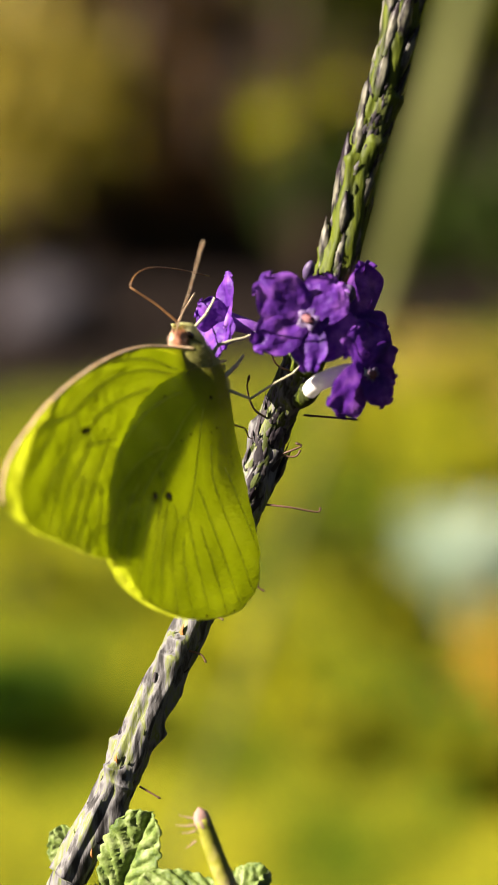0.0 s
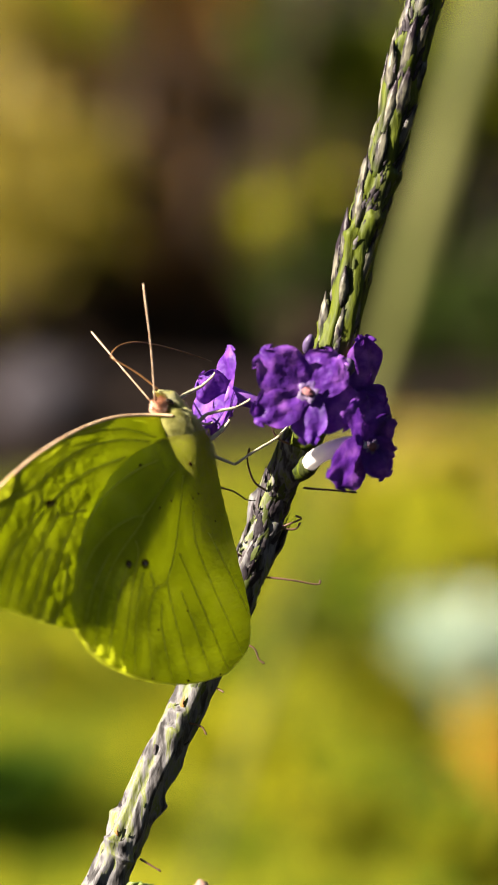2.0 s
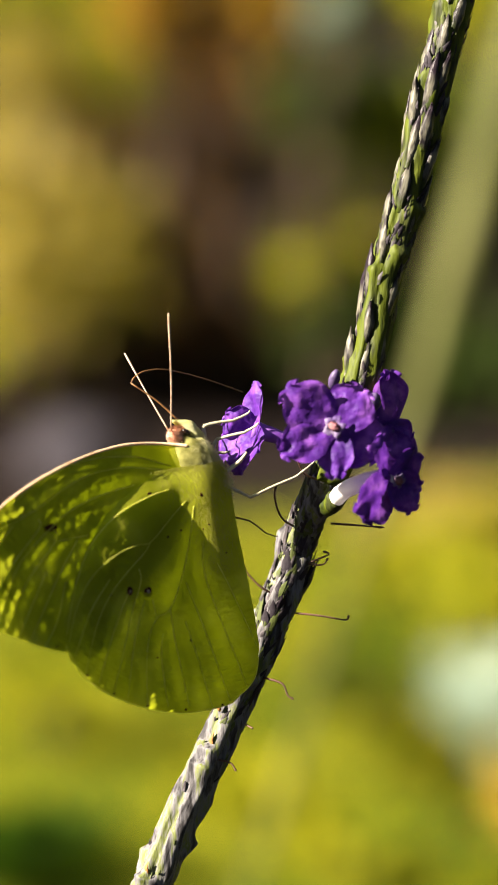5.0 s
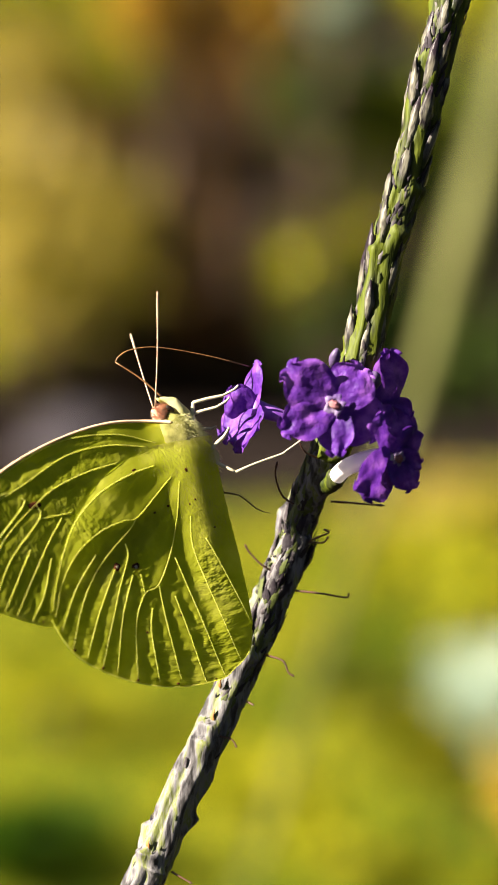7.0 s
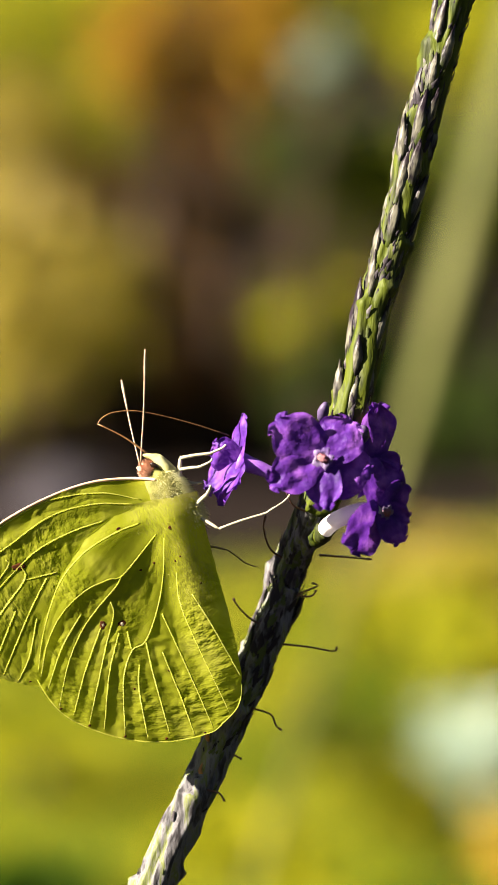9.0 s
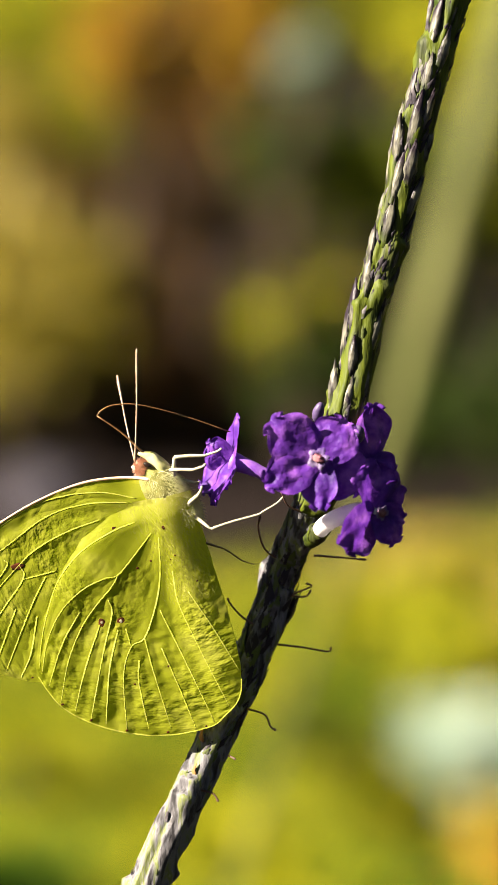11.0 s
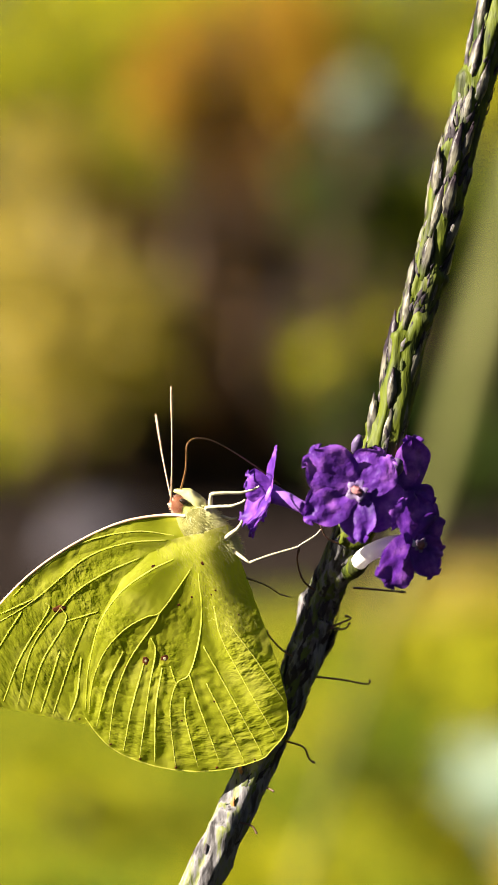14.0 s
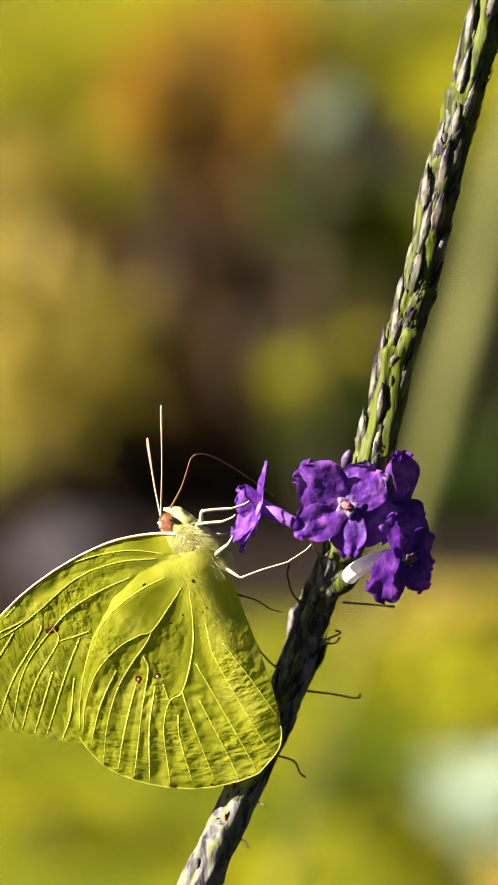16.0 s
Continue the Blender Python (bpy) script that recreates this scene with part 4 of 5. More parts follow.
# ---- a second spike farther back, out of focus ----
far_root = Vector((-250.0, -720.0, -1050.0))
far_spike = thing("flower_spike", SUB @ in_metres(Matrix.Translation(far_root)), "pale grey-green bare porterweed spike farther back", "flower spike", "porterweed spikes")
FAR = [Vector(p) for p in ((168, 330, -950), (121, 168, -950), (98, 85, -950), (78, 20, -950), (43, -71, -952), (-4, -217, -958), (-34, -300, -965))][::-1]
PALE = material("pale_spike", [(0.052, 0.06, 0.012), (0.084, 0.09, 0.023), (0.125, 0.127, 0.042)], 40, 0.6, 0.2, 0.0, (1, 0.3, 1), spec=0.1)
part("rachis", tube(bmesh.new(), smooth_line([p - far_root for p in FAR], 60), [2.6] * 20 + [2.6 + 0.48 * i for i in range(16)] + [10.0 + 0.1 * i for i in range(24)], 14, bumpy=0.15), PALE, far_spike)
part("stem", tube(bmesh.new(), smooth_line([Vector((0, 0, 0)), Vector((60, 150, 30)), FAR[0] - far_root], 24), 4.0, 10, bumpy=0.1), PALE, far_spike)
clothe(far_spike, [p - far_root for p in FAR], Vector((0, 0, 0)), 10.2, 8.0, 21, 0.66, 1.0)


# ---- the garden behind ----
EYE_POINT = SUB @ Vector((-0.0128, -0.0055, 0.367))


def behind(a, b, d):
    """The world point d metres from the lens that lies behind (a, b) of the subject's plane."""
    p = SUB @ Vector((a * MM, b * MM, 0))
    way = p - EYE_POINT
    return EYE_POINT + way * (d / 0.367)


def leaf_cloud(bm, centre, radii, n, size, rng, hang=0.0):
    """Many small bent leaves inside a rounded, uneven space."""
    for i in range(n):
        while True:
            v = Vector((rng.uniform(-1, 1), rng.uniform(-1, 1), rng.uniform(-1, 1)))
            if v.length < 1 and (v.length > 0.35 or rng.random() < 0.3) and noise.noise(v * 1.9 + centre) > -0.22:
                break
        p = centre + Vector((v.x * radii[0], v.y * radii[1], v.z * radii[2]))
        if p.z < 0.02:
            p.z = 0.02 + rng.random() * 0.03
        y = Vector((rng.gauss(0, 1), rng.gauss(0, 1), rng.gauss(0.2, 0.8) - hang)).normalized()
        x = y.orthogonal().normalized()
        x = (Matrix.Rotation(rng.uniform(0, 6.28), 3, y) @ x)
        z = x.cross(y)
        s = size * rng.uniform(0.6, 1.3)
        a = bm.verts.new(p)
        b1, b2 = bm.verts.new(p + y * s * 0.5 + x * s * 0.22 + z * s * 0.06), bm.verts.new(p + y * s * 0.5 - x * s * 0.22 + z * s * 0.06)
        m = bm.verts.new(p + y * s * 0.55)
        t = bm.verts.new(p + y * s - z * s * 0.1)
        bm.faces.new((a, b1, m))
        bm.faces.new((a, m, b2))
        bm.faces.new((m, b1, t))
        bm.faces.new((m, t, b2))


def shrub(name, centre, radii, n, size, mat, label, seed, category="shrub", wood=None, hang=0.0, stems=6):
    rng = random.Random(seed)
    base = Vector((centre[0], centre[1], 0))
    ob = thing(name, Matrix.Translation(base), label, category)
    c = Vector(centre) - base
    bm = bmesh.new()
    for k in range(5):
        off = Vector((rng.uniform(-0.5, 0.5) * radii[0], rng.uniform(-0.5, 0.5) * radii[1], rng.uniform(-0.45, 0.45) * radii[2]))
        leaf_cloud(bm, c + off, [r * rng.uniform(0.5, 0.75) for r in radii], n // 5, size, rng, hang)
    leaves = part("foliage", bm, mat, ob, scale=1)
    tagged(leaves, kind="stuff")
    for k in range(stems):
        end = c + Vector((rng.uniform(-0.6, 0.6) * radii[0], rng.uniform(-0.6, 0.6) * radii[1], rng.uniform(-0.1, 0.5) * radii[2]))
        foot = Vector((rng.uniform(-0.25, 0.25) * radii[0], rng.uniform(-0.25, 0.25) * radii[1], 0))
        mid = foot.lerp(end, 0.5) + Vector((rng.uniform(-0.05, 0.05), rng.uniform(-0.05, 0.05), 0))
        part("branch", tube(bmesh.new(), smooth_line([foot, mid, end], 8), [0.012, 0.011, 0.010, 0.009, 0.008, 0.006, 0.005, 0.003], 7), wood or WOOD, ob, scale=1)
    return ob


def foliage(name, a, b, c, share=0.42):
    return material(name, [a, b, c], 6, 0.7, 0.2, share, spread=0.7, bump_scale=60, spec=0.08)


WOOD = material("brown_wood", [(0.035, 0.022, 0.012), (0.08, 0.05, 0.028)], 30, 0.8, 0.6)
OLIVE = foliage("olive_leaves", (0.09, 0.11, 0.004), (0.20, 0.21, 0.008), (0.32, 0.30, 0.012))
GREEN = foliage("green_leaves", (0.035, 0.06, 0.003), (0.08, 0.115, 0.006), (0.17, 0.20, 0.012))
OCHRE = foliage("ochre_leaves", (0.21, 0.175, 0.013), (0.33, 0.27, 0.03), (0.45, 0.37, 0.10))
RUST = foliage("brown_leaves", (0.07, 0.030, 0.004), (0.145, 0.066, 0.009), (0.23, 0.115, 0.015), 0.3)
DRYISH = foliage("dry_leaves", (0.18, 0.09, 0.008), (0.30, 0.165, 0.014), (0.40, 0.25, 0.022), 0.3)
YELLOW = foliage("yellow_leaves", (0.17, 0.19, 0.005), (0.28, 0.29, 0.008), (0.38, 0.36, 0.015))
GRASS = material("grass_blades", [(0.02, 0.045, 0.003), (0.09, 0.13, 0.006), (0.18, 0.195, 0.010), (0.28, 0.25, 0.016)], 9, 0.7, 0.0, 0.42, (1, 0.3, 1), spread=0.25, spec=0.05, detail=2.0)
# very dark green: the shade among the plants is put into this leaf colour
SHADE_GREEN = foliage("shade_green_leaves", (0.012, 0.025, 0.004), (0.025, 0.045, 0.006), (0.05, 0.075, 0.01), 0.1)
BLUE = foliage("blue_green_leaves", (0.20, 0.28, 0.20), (0.28, 0.36, 0.27), (0.38, 0.45, 0.36), 0.35)
WEED = foliage("weed_leaves", (0.02, 0.06, 0.003), (0.05, 0.11, 0.005), (0.10, 0.17, 0.008), 0.3)
STONE = material("grey_stone", [(0.018, 0.015, 0.019), (0.034, 0.03, 0.038), (0.06, 0.053, 0.064)], 9, 0.85, 0.7)


def ground_material():
    m = bpy.data.materials.new("lawn_and_shade_soil")
    m.use_nodes = True
    t = m.node_tree
    n, l = t.nodes, t.links
    bsdf = n["Principled BSDF"]
    co = n.new("ShaderNodeTexCoord")
    sep = n.new("ShaderNodeSeparateXYZ")
    l.new(co.outputs["Object"], sep.inputs[0])
    big = n.new("ShaderNodeTexNoise")
    big.inputs["Scale"].default_value, big.inputs["Detail"].default_value = 7.0, 2
    long_way = n.new("ShaderNodeMapping")
    long_way.inputs["Scale"].default_value = (1, 0.3, 1)
    l.new(co.outputs["Object"], long_way.inputs["Vector"])
    fine = n.new("ShaderNodeTexNoise")
    fine.inputs["Scale"].default_value, fine.inputs["Detail"].default_value = 60, 6
    l.new(long_way.outputs["Vector"], big.inputs["Vector"])
    l.new(co.outputs["Object"], fine.inputs["Vector"])
    lawn = n.new("ShaderNodeValToRGB")
    e = lawn.color_ramp.elements
    e[0].position, e[0].color = 0.36, (0.04, 0.07, 0.003, 1)
    e[1].position, e[1].color = 0.62, (0.26, 0.255, 0.014, 1)
    l.new(big.outputs["Fac"], lawn.inputs["Fac"])
    # soil near black: the shade beyond the lawn is put into its colour
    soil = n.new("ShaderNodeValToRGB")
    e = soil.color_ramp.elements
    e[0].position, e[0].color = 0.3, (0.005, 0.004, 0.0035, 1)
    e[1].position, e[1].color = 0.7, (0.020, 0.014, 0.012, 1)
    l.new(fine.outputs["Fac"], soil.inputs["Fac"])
    def limit(axis, near, far, share):
        """1 inside the lawn, 0 in the beds, with an uneven border."""
        a = n.new("ShaderNodeMath")
        a.operation = "MULTIPLY_ADD"
        a.inputs[1].default_value = share
        l.new(big.outputs["Fac"], a.inputs[0])
        l.new(axis, a.inputs[2])
        r = n.new("ShaderNodeMapRange")
        r.inputs["From Min"].default_value, r.inputs["From Max"].default_value = near, far
        l.new(a.outputs[0], r.inputs["Value"])
        return r.outputs[0]

    def times(a, b):
        m2 = n.new("ShaderNodeMath")
        m2.operation = "MULTIPLY"
        l.new(a, m2.inputs[0])
        l.new(b, m2.inputs[1])
        return m2.outputs[0]

    wide = n.new("ShaderNodeMath")
    wide.operation = "ABSOLUTE"
    l.new(sep.outputs["X"], wide.inputs[0])
    slant = n.new("ShaderNodeMath")
    slant.operation = "MULTIPLY_ADD"
    slant.inputs[1].default_value = -0.6
    l.new(sep.outputs["X"], slant.inputs[0])
    l.new(sep.outputs["Y"], slant.inputs[2])
    # the unseen bed this side of the lawn is added to cut bounced light
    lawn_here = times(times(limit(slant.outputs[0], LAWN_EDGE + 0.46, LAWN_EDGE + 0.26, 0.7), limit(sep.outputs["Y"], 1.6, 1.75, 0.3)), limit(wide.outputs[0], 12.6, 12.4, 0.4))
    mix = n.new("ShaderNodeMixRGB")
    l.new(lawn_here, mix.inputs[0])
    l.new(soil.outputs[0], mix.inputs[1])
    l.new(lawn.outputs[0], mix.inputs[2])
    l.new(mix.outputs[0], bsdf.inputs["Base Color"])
    bsdf.inputs["Roughness"].default_value = 0.9
    bsdf.inputs["Specular IOR Level"].default_value = 0.03
    bp = n.new("ShaderNodeBump")
    bp.inputs["Strength"].default_value, bp.inputs["Distance"].default_value = 0.8, 0.02
    l.new(fine.outputs["Fac"], bp.inputs["Height"])
    l.new(bp.outputs[0], bsdf.inputs["Normal"])
    return m


LAWN_EDGE = 3.7


def build_ground():
    bm = bmesh.new()
    n = 60
    vs = []
    for i in range(n + 1):
        row = []
        for j in range(n + 1):
            u, v = 2 * i / n - 1, 2 * j / n - 1
            x, y = 120 * u * abs(u) ** 1.6, 120 * v * abs(v) ** 1.6
            row.append(bm.verts.new((x, y, -0.02 + 0.02 * noise.noise(Vector((x * 0.8, y * 0.8, 0))))))
        vs.append(row)
    for i in range(n):
        for j in range(n):
            bm.faces.new((vs[i][j], vs[i + 1][j], vs[i + 1][j + 1], vs[i][j + 1]))
    ob = part("ground", bm, ground_material(), None, scale=1)
    tagged(ob, "garden soil with shade put into its dark colour and a strip of sunlit yellow-green lawn", "ground", kind="structure")


build_ground()


def build_grass():
    rng = random.Random(17)
    bm = bmesh.new()
    for i in range(14000):
        d = rng.uniform(1.4, LAWN_EDGE + 0.35)
        x = rng.uniform(-0.75, 0.75)
        if d - 0.6 * x > LAWN_EDGE - 0.1 * rng.random():
            continue
        h = rng.uniform(0.02, 0.06)
        a = rng.uniform(0, 6.28)
        lean = Vector((rng.gauss(0, 0.02), rng.gauss(0, 0.02), 0))
        w = Vector((math.cos(a), math.sin(a), 0)) * rng.uniform(0.002, 0.004)
        p = Vector((x, d, -0.025))
        m = p + lean * 0.4 + Vector((0, 0, h * 0.6))
        vs = [bm.verts.new(q) for q in (p - w, p + w, m + w * 0.7, m - w * 0.7, p + lean + Vector((0, 0, h)))]
        bm.faces.new(vs[:4])
        bm.faces.new((vs[3], vs[2], vs[4]))
    ob = part("grass", bm, GRASS, None, scale=1)
    tagged(ob, "short yellow-green sunlit grass blades", "grass", kind="stuff")


build_grass()

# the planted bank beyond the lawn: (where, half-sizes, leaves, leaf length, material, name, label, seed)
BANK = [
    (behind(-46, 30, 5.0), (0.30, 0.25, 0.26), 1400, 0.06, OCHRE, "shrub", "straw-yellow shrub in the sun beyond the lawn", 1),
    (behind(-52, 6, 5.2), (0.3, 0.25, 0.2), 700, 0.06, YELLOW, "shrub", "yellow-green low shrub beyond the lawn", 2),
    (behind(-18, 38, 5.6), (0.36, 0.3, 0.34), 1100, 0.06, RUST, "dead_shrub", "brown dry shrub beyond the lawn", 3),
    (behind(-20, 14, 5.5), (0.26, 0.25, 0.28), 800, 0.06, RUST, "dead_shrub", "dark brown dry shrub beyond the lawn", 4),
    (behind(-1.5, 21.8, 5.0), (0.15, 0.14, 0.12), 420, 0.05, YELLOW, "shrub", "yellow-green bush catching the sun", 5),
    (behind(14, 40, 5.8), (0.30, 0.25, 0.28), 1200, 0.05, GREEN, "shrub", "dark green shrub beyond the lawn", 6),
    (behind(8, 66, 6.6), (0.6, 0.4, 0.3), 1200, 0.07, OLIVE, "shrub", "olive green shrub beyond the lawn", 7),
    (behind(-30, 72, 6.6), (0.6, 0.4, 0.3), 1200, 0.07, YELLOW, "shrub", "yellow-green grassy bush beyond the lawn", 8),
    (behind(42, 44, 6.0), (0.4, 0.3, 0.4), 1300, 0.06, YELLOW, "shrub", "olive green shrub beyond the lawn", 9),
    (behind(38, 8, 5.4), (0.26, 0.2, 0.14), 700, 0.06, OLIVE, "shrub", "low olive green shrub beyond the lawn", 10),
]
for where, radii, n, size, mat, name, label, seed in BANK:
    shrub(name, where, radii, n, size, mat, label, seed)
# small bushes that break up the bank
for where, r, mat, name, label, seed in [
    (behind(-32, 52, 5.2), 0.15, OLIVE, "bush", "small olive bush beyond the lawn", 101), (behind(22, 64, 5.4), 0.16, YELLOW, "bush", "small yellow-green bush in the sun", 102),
    (behind(-14, 60, 5.3), 0.15, DRYISH, "bush", "small tawny dry bush beyond the lawn", 103), (behind(19, 30, 5.2), 0.13, SHADE_GREEN, "bush", "small dark green bush with shade put into its leaf colour", 104),
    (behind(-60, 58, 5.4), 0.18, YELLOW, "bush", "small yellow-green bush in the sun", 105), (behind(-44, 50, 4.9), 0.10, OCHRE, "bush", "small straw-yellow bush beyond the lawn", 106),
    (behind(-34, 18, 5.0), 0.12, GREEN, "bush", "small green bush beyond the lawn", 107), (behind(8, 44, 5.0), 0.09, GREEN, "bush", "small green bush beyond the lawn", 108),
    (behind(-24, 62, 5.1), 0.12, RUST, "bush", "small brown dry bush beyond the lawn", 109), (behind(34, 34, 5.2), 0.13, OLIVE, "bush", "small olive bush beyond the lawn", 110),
    # the very dark bushes carry the bank's shade in their leaf colour
    (behind(1, 10, 4.9), 0.12, SHADE_GREEN, "bush", "small dark green bush with shade put into its leaf colour", 113), (behind(13, 4, 5.0), 0.11, SHADE_GREEN, "bush", "small dark green bush with shade put into its leaf colour", 117), (behind(28, 12, 4.9), 0.14, SHADE_GREEN, "bush", "small dark green bush with shade put into its leaf colour", 118), (behind(11, 15, 5.0), 0.09, SHADE_GREEN, "bush", "small dark green bush with shade put into its leaf colour", 114), (behind(0, 59, 4.8), 0.028, BLUE, "bush", "small pale grey-green bush beyond the lawn", 111), (behind(-26, 66, 5.0), 0.16, DRYISH, "bush", "small tawny dry bush beyond the lawn", 112), (behind(-14, 70, 5.0), 0.17, DRYISH, "bush", "small tawny dry bush beyond the lawn", 115), (behind(-1, 46, 4.9), 0.11, SHADE_GREEN, "bush", "small dark green bush with shade put into its leaf colour", 116)]:
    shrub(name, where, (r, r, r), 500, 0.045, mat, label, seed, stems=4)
# low shrubs added mostly out of view, to shade the soil at the lawn's end
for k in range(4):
    shrub("shade_hedge", (-1.9 + 0.42 * k, 4.75 + 0.1 * (k % 2), 0.22), (0.3, 0.3, 0.24), 900, 0.04, SHADE_GREEN, "low dark green shrub added left of the view to cast shade", 30 + k, "hedge", stems=4)
# a tall hedge closes the garden
for k in range(7):
    shrub("hedge", (-4.5 + 1.5 * k, 9.0 + 0.3 * (k % 2), 1.5), (1.0, 0.7, 1.6), 2600, 0.13, OLIVE if k % 2 else GREEN, "tall green hedge plant at the garden's end", 40 + k, "hedge", stems=8)

# trees and hedge plants round the rest of the garden
for x, y, h in [(5.5, 1.0, 2.6), (5.0, -2.0, 2.8), (3.0, -5.0, 2.6), (0.0, -6.0, 2.8), (-3.0, -6.5, 2.4), (6.0, 4.5, 2.6)]:
    shrub("hedge", (x, y, h * 0.55), (1.5, 1.4, h * 0.6), 2200, 0.16, GREEN, "tall green hedge plant round the garden", int(70 + 3 * x + y), "hedge", stems=8)

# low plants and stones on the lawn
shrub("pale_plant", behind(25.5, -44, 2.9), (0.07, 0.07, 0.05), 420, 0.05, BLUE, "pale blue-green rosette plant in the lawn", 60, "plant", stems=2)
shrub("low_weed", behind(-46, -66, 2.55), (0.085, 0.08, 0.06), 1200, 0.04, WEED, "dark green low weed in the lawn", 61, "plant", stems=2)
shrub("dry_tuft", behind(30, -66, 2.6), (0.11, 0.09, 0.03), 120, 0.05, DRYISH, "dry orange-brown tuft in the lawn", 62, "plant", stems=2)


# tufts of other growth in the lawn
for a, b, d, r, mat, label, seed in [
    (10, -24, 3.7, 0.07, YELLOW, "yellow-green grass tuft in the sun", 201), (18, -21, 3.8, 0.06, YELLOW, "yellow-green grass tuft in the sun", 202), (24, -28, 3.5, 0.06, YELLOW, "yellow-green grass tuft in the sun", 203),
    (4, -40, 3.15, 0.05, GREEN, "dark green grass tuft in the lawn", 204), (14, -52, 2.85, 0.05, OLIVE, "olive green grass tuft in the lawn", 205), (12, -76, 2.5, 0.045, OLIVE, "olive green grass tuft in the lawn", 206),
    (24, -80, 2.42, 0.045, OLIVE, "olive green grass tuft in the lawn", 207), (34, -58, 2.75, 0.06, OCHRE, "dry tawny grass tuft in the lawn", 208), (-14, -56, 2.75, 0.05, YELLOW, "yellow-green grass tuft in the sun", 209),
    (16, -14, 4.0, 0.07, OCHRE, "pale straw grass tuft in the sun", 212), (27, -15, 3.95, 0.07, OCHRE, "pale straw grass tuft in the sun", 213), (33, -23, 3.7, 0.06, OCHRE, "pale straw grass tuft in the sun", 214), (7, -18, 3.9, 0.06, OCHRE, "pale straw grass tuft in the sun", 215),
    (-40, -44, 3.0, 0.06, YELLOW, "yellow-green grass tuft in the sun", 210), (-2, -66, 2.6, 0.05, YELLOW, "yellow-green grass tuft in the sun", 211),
    # a row of dark tufts draws the slanting shadow across the lawn
    (8, -67, 2.55, 0.035, WEED, "dark green tuft standing in for a shadow on the lawn", 216), (16, -71, 2.5, 0.04, WEED, "dark green tuft standing in for a shadow on the lawn", 217), (25, -77, 2.42, 0.04, WEED, "dark green tuft standing in for a shadow on the lawn", 218)]:
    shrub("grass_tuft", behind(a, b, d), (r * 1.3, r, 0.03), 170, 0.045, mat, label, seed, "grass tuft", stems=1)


def stone(where, r, seed):
    ob = part("stone", blob(bmesh.new(), (0, 0, 0), (r, r * 0.8, r * 0.6), None, 20, 12, 0.35), STONE, None, scale=1)
    ob.matrix_basis = Matrix.Translation((where[0], where[1], r * 0.45)) @ pose(0, 0, 0, 0, 0, 40 * seed)
    tagged(ob, "rounded grey garden stone on dark soil", "stone", "garden stones")


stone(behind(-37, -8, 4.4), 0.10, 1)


# ---- what moves ----
ANT_NEAR = [(0, -0.21, 0.69, 0.69), (0.5, 0.07, 0.99, 0.14), (1, 0.04, 0.99, 0.12), (2, 0.06, 0.99, 0.10), (3, 0.14, 0.98, 0.13), (4, 0.09, 0.99, 0.11), (6.5, 0.13, 0.99, 0.11), (7, 0.18, 0.98, 0.12), (8.5, 0.23, 0.97, 0.10), (10.8, 0.25, 0.97, 0.05), (11.5, 0.25, 0.97, 0.04), (12, 0.26, 0.97, 0.04), (12.5, 0.28, 0.96, 0.04), (13.5, 0.28, 0.96, 0.04), (14, 0.28, 0.96, 0.04), (15, 0.30, 0.95, 0.04), (16, 0.30, 0.95, 0.03)]
ANT_FAR = [(0, 0.85, 0.36, -0.38), (0.5, 0.21, 0.73, -0.65), (1, -0.07, 0.78, -0.63), (2, -0.11, 0.79, -0.60), (3, -0.01, 0.83, -0.55), (4, -0.09, 0.83, -0.55), (6.5, 0.00, 0.79, -0.61), (7, 0.09, 0.82, -0.57), (8.5, 0.07, 0.86, -0.50), (10.8, 0.00, 0.85, -0.53), (11.5, -0.01, 0.85, -0.53), (12, 0.00, 0.85, -0.53), (12.5, 0.03, 0.82, -0.57), (13.5, 0.05, 0.82, -0.57), (14, 0.05, 0.83, -0.56), (15, 0.11, 0.83, -0.55), (16, 0.07, 0.77, -0.64)]
TONGUE = [(0, -0.48, 0.73, -0.48), (0.5, -0.52, 0.72, -0.46), (1, -0.54, 0.72, -0.44), (2, -0.58, 0.72, -0.38), (3, -0.61, 0.75, -0.26), (4, -0.61, 0.75, -0.26), (6.5, -0.68, 0.70, -0.22), (7, -0.64, 0.74, -0.19), (8.5, -0.73, 0.68, -0.12), (10.8, -0.64, 0.76, 0.06), (11.5, -0.48, 0.87, 0.07), (12, -0.38, 0.92, 0.07), (12.5, 0.44, 0.84, 0.32), (13.5, 0.58, 0.75, 0.33), (14, 0.34, 0.73, 0.60), (15, 0.67, 0.74, 0.11), (16, 0.56, 0.68, 0.47)]
REACH = [(0, 0.99, 0.00, -0.13), (0.5, 0.99, -0.02, -0.15), (1, 0.98, -0.09, -0.15), (2, 0.98, -0.17, -0.13), (3, 0.96, -0.21, -0.21), (4, 0.97, -0.13, -0.19), (6.5, 0.95, -0.29, -0.07), (7, 0.97, -0.20, 0.14), (8.5, 0.96, -0.26, -0.08), (10.8, 0.94, -0.34, -0.10), (11.5, 0.86, -0.38, -0.34), (12, 0.82, -0.43, -0.37), (12.5, 0.52, -0.55, -0.66), (13.5, 0.45, -0.53, -0.72), (14, 0.56, -0.52, -0.65), (15, 0.49, -0.53, -0.70), (16, 0.51, -0.49, -0.71)]
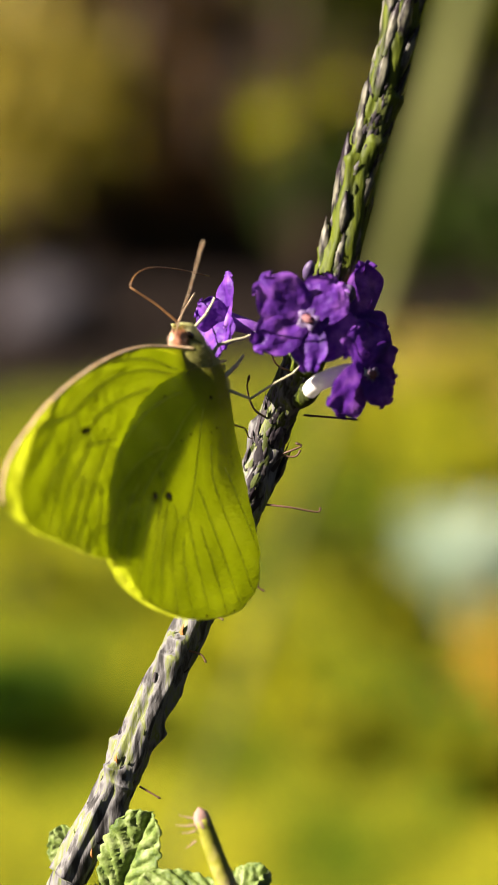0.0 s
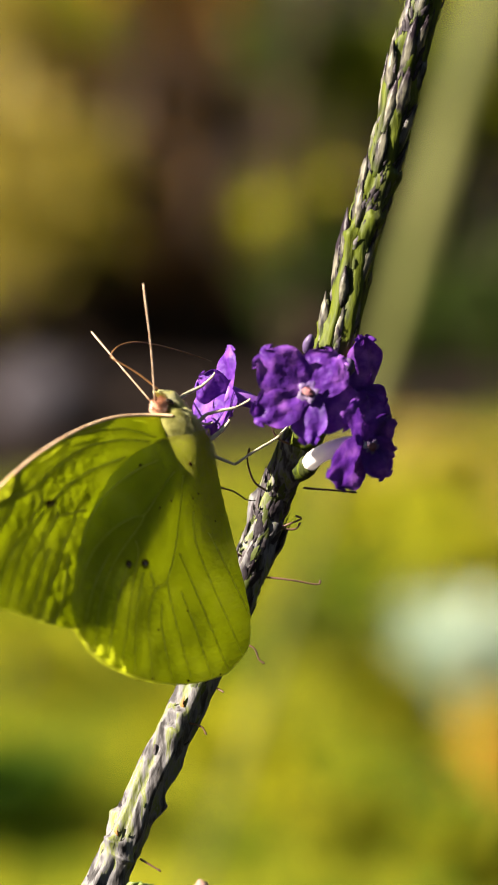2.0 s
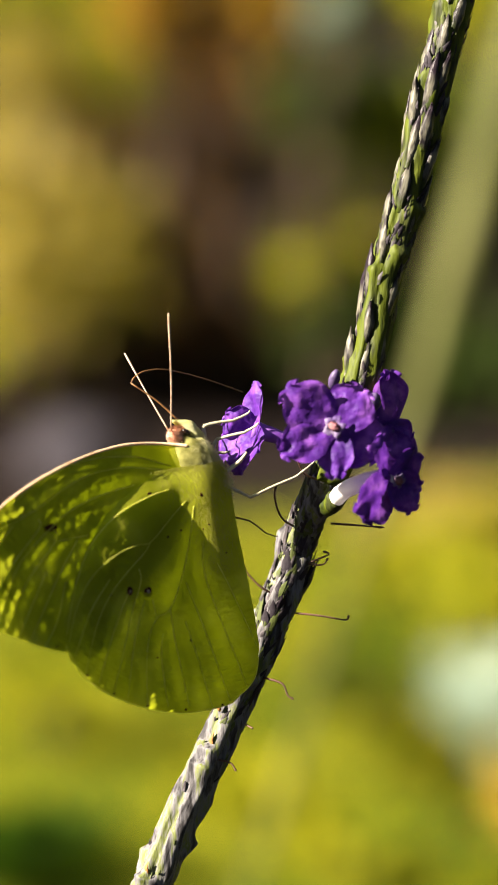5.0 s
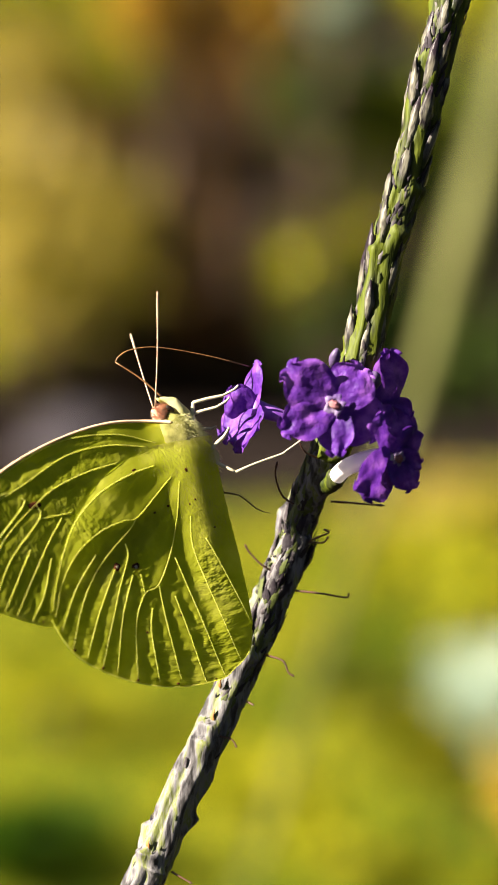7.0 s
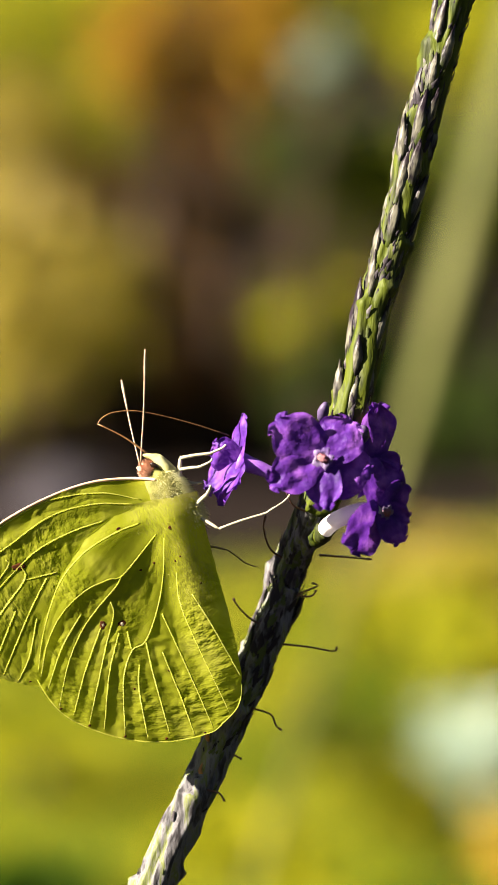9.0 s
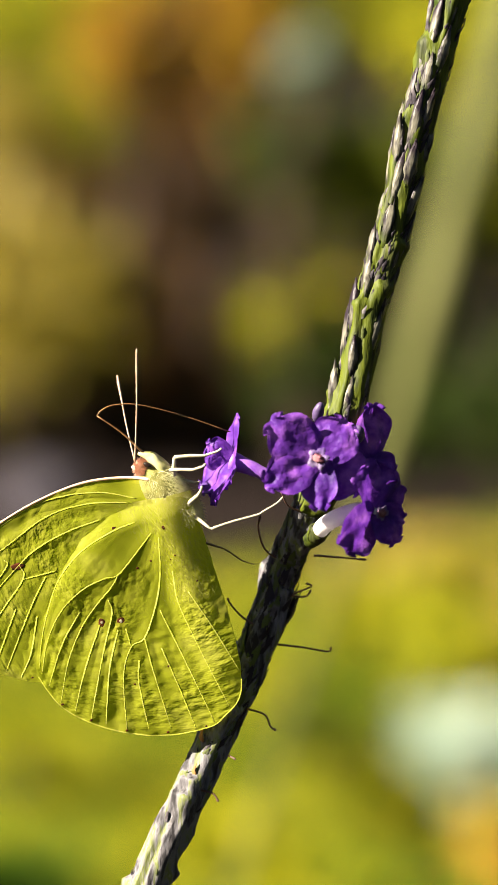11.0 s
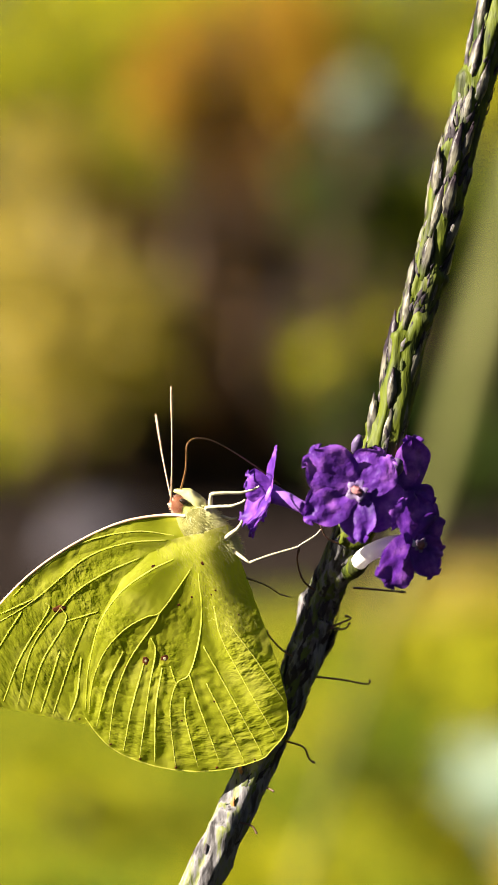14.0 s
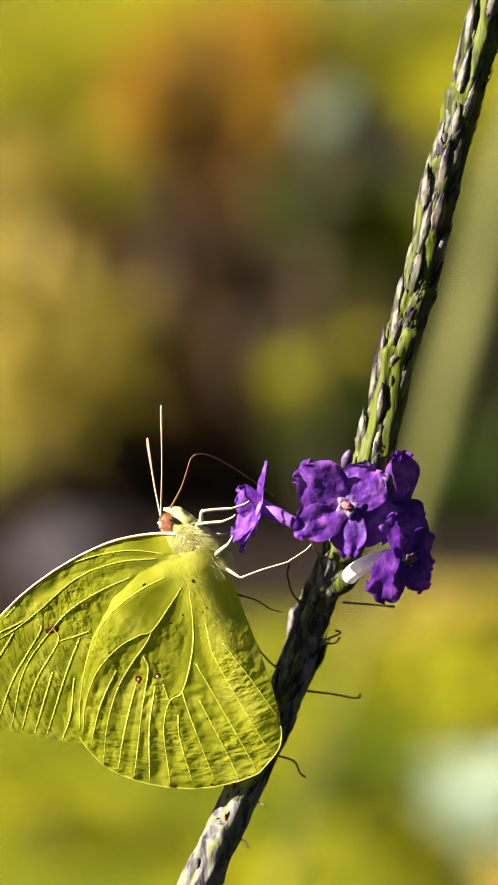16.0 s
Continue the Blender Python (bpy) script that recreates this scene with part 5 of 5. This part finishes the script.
SWING = [(0, -26, 2, 0.0), (1, -24, 1, 0.0), (2, -22, 0, 0.0), (3, -20, 0, 0.0), (4, -20, 0, 0.0), (6.5, -22, 0, 0), (7, -24, 0, 0), (8.5, -30, -2, -0.4), (10.8, -36, -3, -0.8), (12.5, -42, -4, -1.0), (14, -44, -4, -1.0), (16, -46, -4, -1.0)]
ROOT_ANT = Vector((-2.2, 9.9, 0.5))
ROOT_TONGUE = Vector((-0.5, 10.9, 0.2))


def spin(rows, t):
    """The straight blend of the rows at t."""
    for a, b in zip(rows, rows[1:]):
        if t <= b[0]:
            f = (t - a[0]) / (b[0] - a[0])
            return [p + (q - p) * f for p, q in zip(a[1:], b[1:])]
    return list(rows[-1][1:])


def motions():
    flights = FLY
    walk(butterfly, [(r[0], SUB @ in_metres(fly_pose(*r[1:]))) for r in flights])
    walk(antenna_near, [(t, aim(d, ROOT_ANT)) for t, *d in ANT_NEAR])
    walk(antenna_far, [(t, aim(d, ROOT_ANT - Vector((0, 0, 1.0)), (0.2, 0, 1))) for t, *d in ANT_FAR])
    walk(tongue_base, [(t, aim(d, ROOT_TONGUE)) for t, *d in TONGUE])
    rows = []
    for t, *d in REACH:
        bend = ROOT_TONGUE + Vector(spin(TONGUE, t)).normalized() * 9.0
        rows.append((t, aim(d, bend, Vector(d).cross(Vector((-0.1, 1.0, 0.1))))))
    walk(tongue_tip, rows)
    # the feet keep their hold while the body turns
    for thigh, shin, hip, long_1, holds in legs:
        t, knee, foot = holds[-1]
        later = fly_pose(*spin(flights, 16.0)).inverted() @ fly_pose(*spin(flights, t))
        rows, bent = [], []
        for t, knee, foot in holds + [(16, later @ Vector(knee), later @ Vector(foot))]:
            way = (Vector(knee) - hip).normalized()
            up = aim(way, hip)
            low = aim(Vector(foot) - hip - way * long_1, hip + way * long_1)
            rows.append((t, up))
            bent.append((t, up.inverted() @ low))
        walk(thigh, rows)
        walk(shin, bent)
    rows = []
    for t, yaw, roll, shift in SWING:
        arm = (H(-12.2, -0.4, -0.6) - HINGE) * 0.75
        turn = Matrix.Rotation(radians(yaw), 4, "Y") @ Matrix.Rotation(radians(roll), 4, "Z")
        rows.append((t, in_metres(Matrix.Translation(HINGE - ROOT + arm + Vector((shift, 0, 0))) @ turn @ Matrix.Translation(-arm))))
    walk(held_flower, rows)


motions()
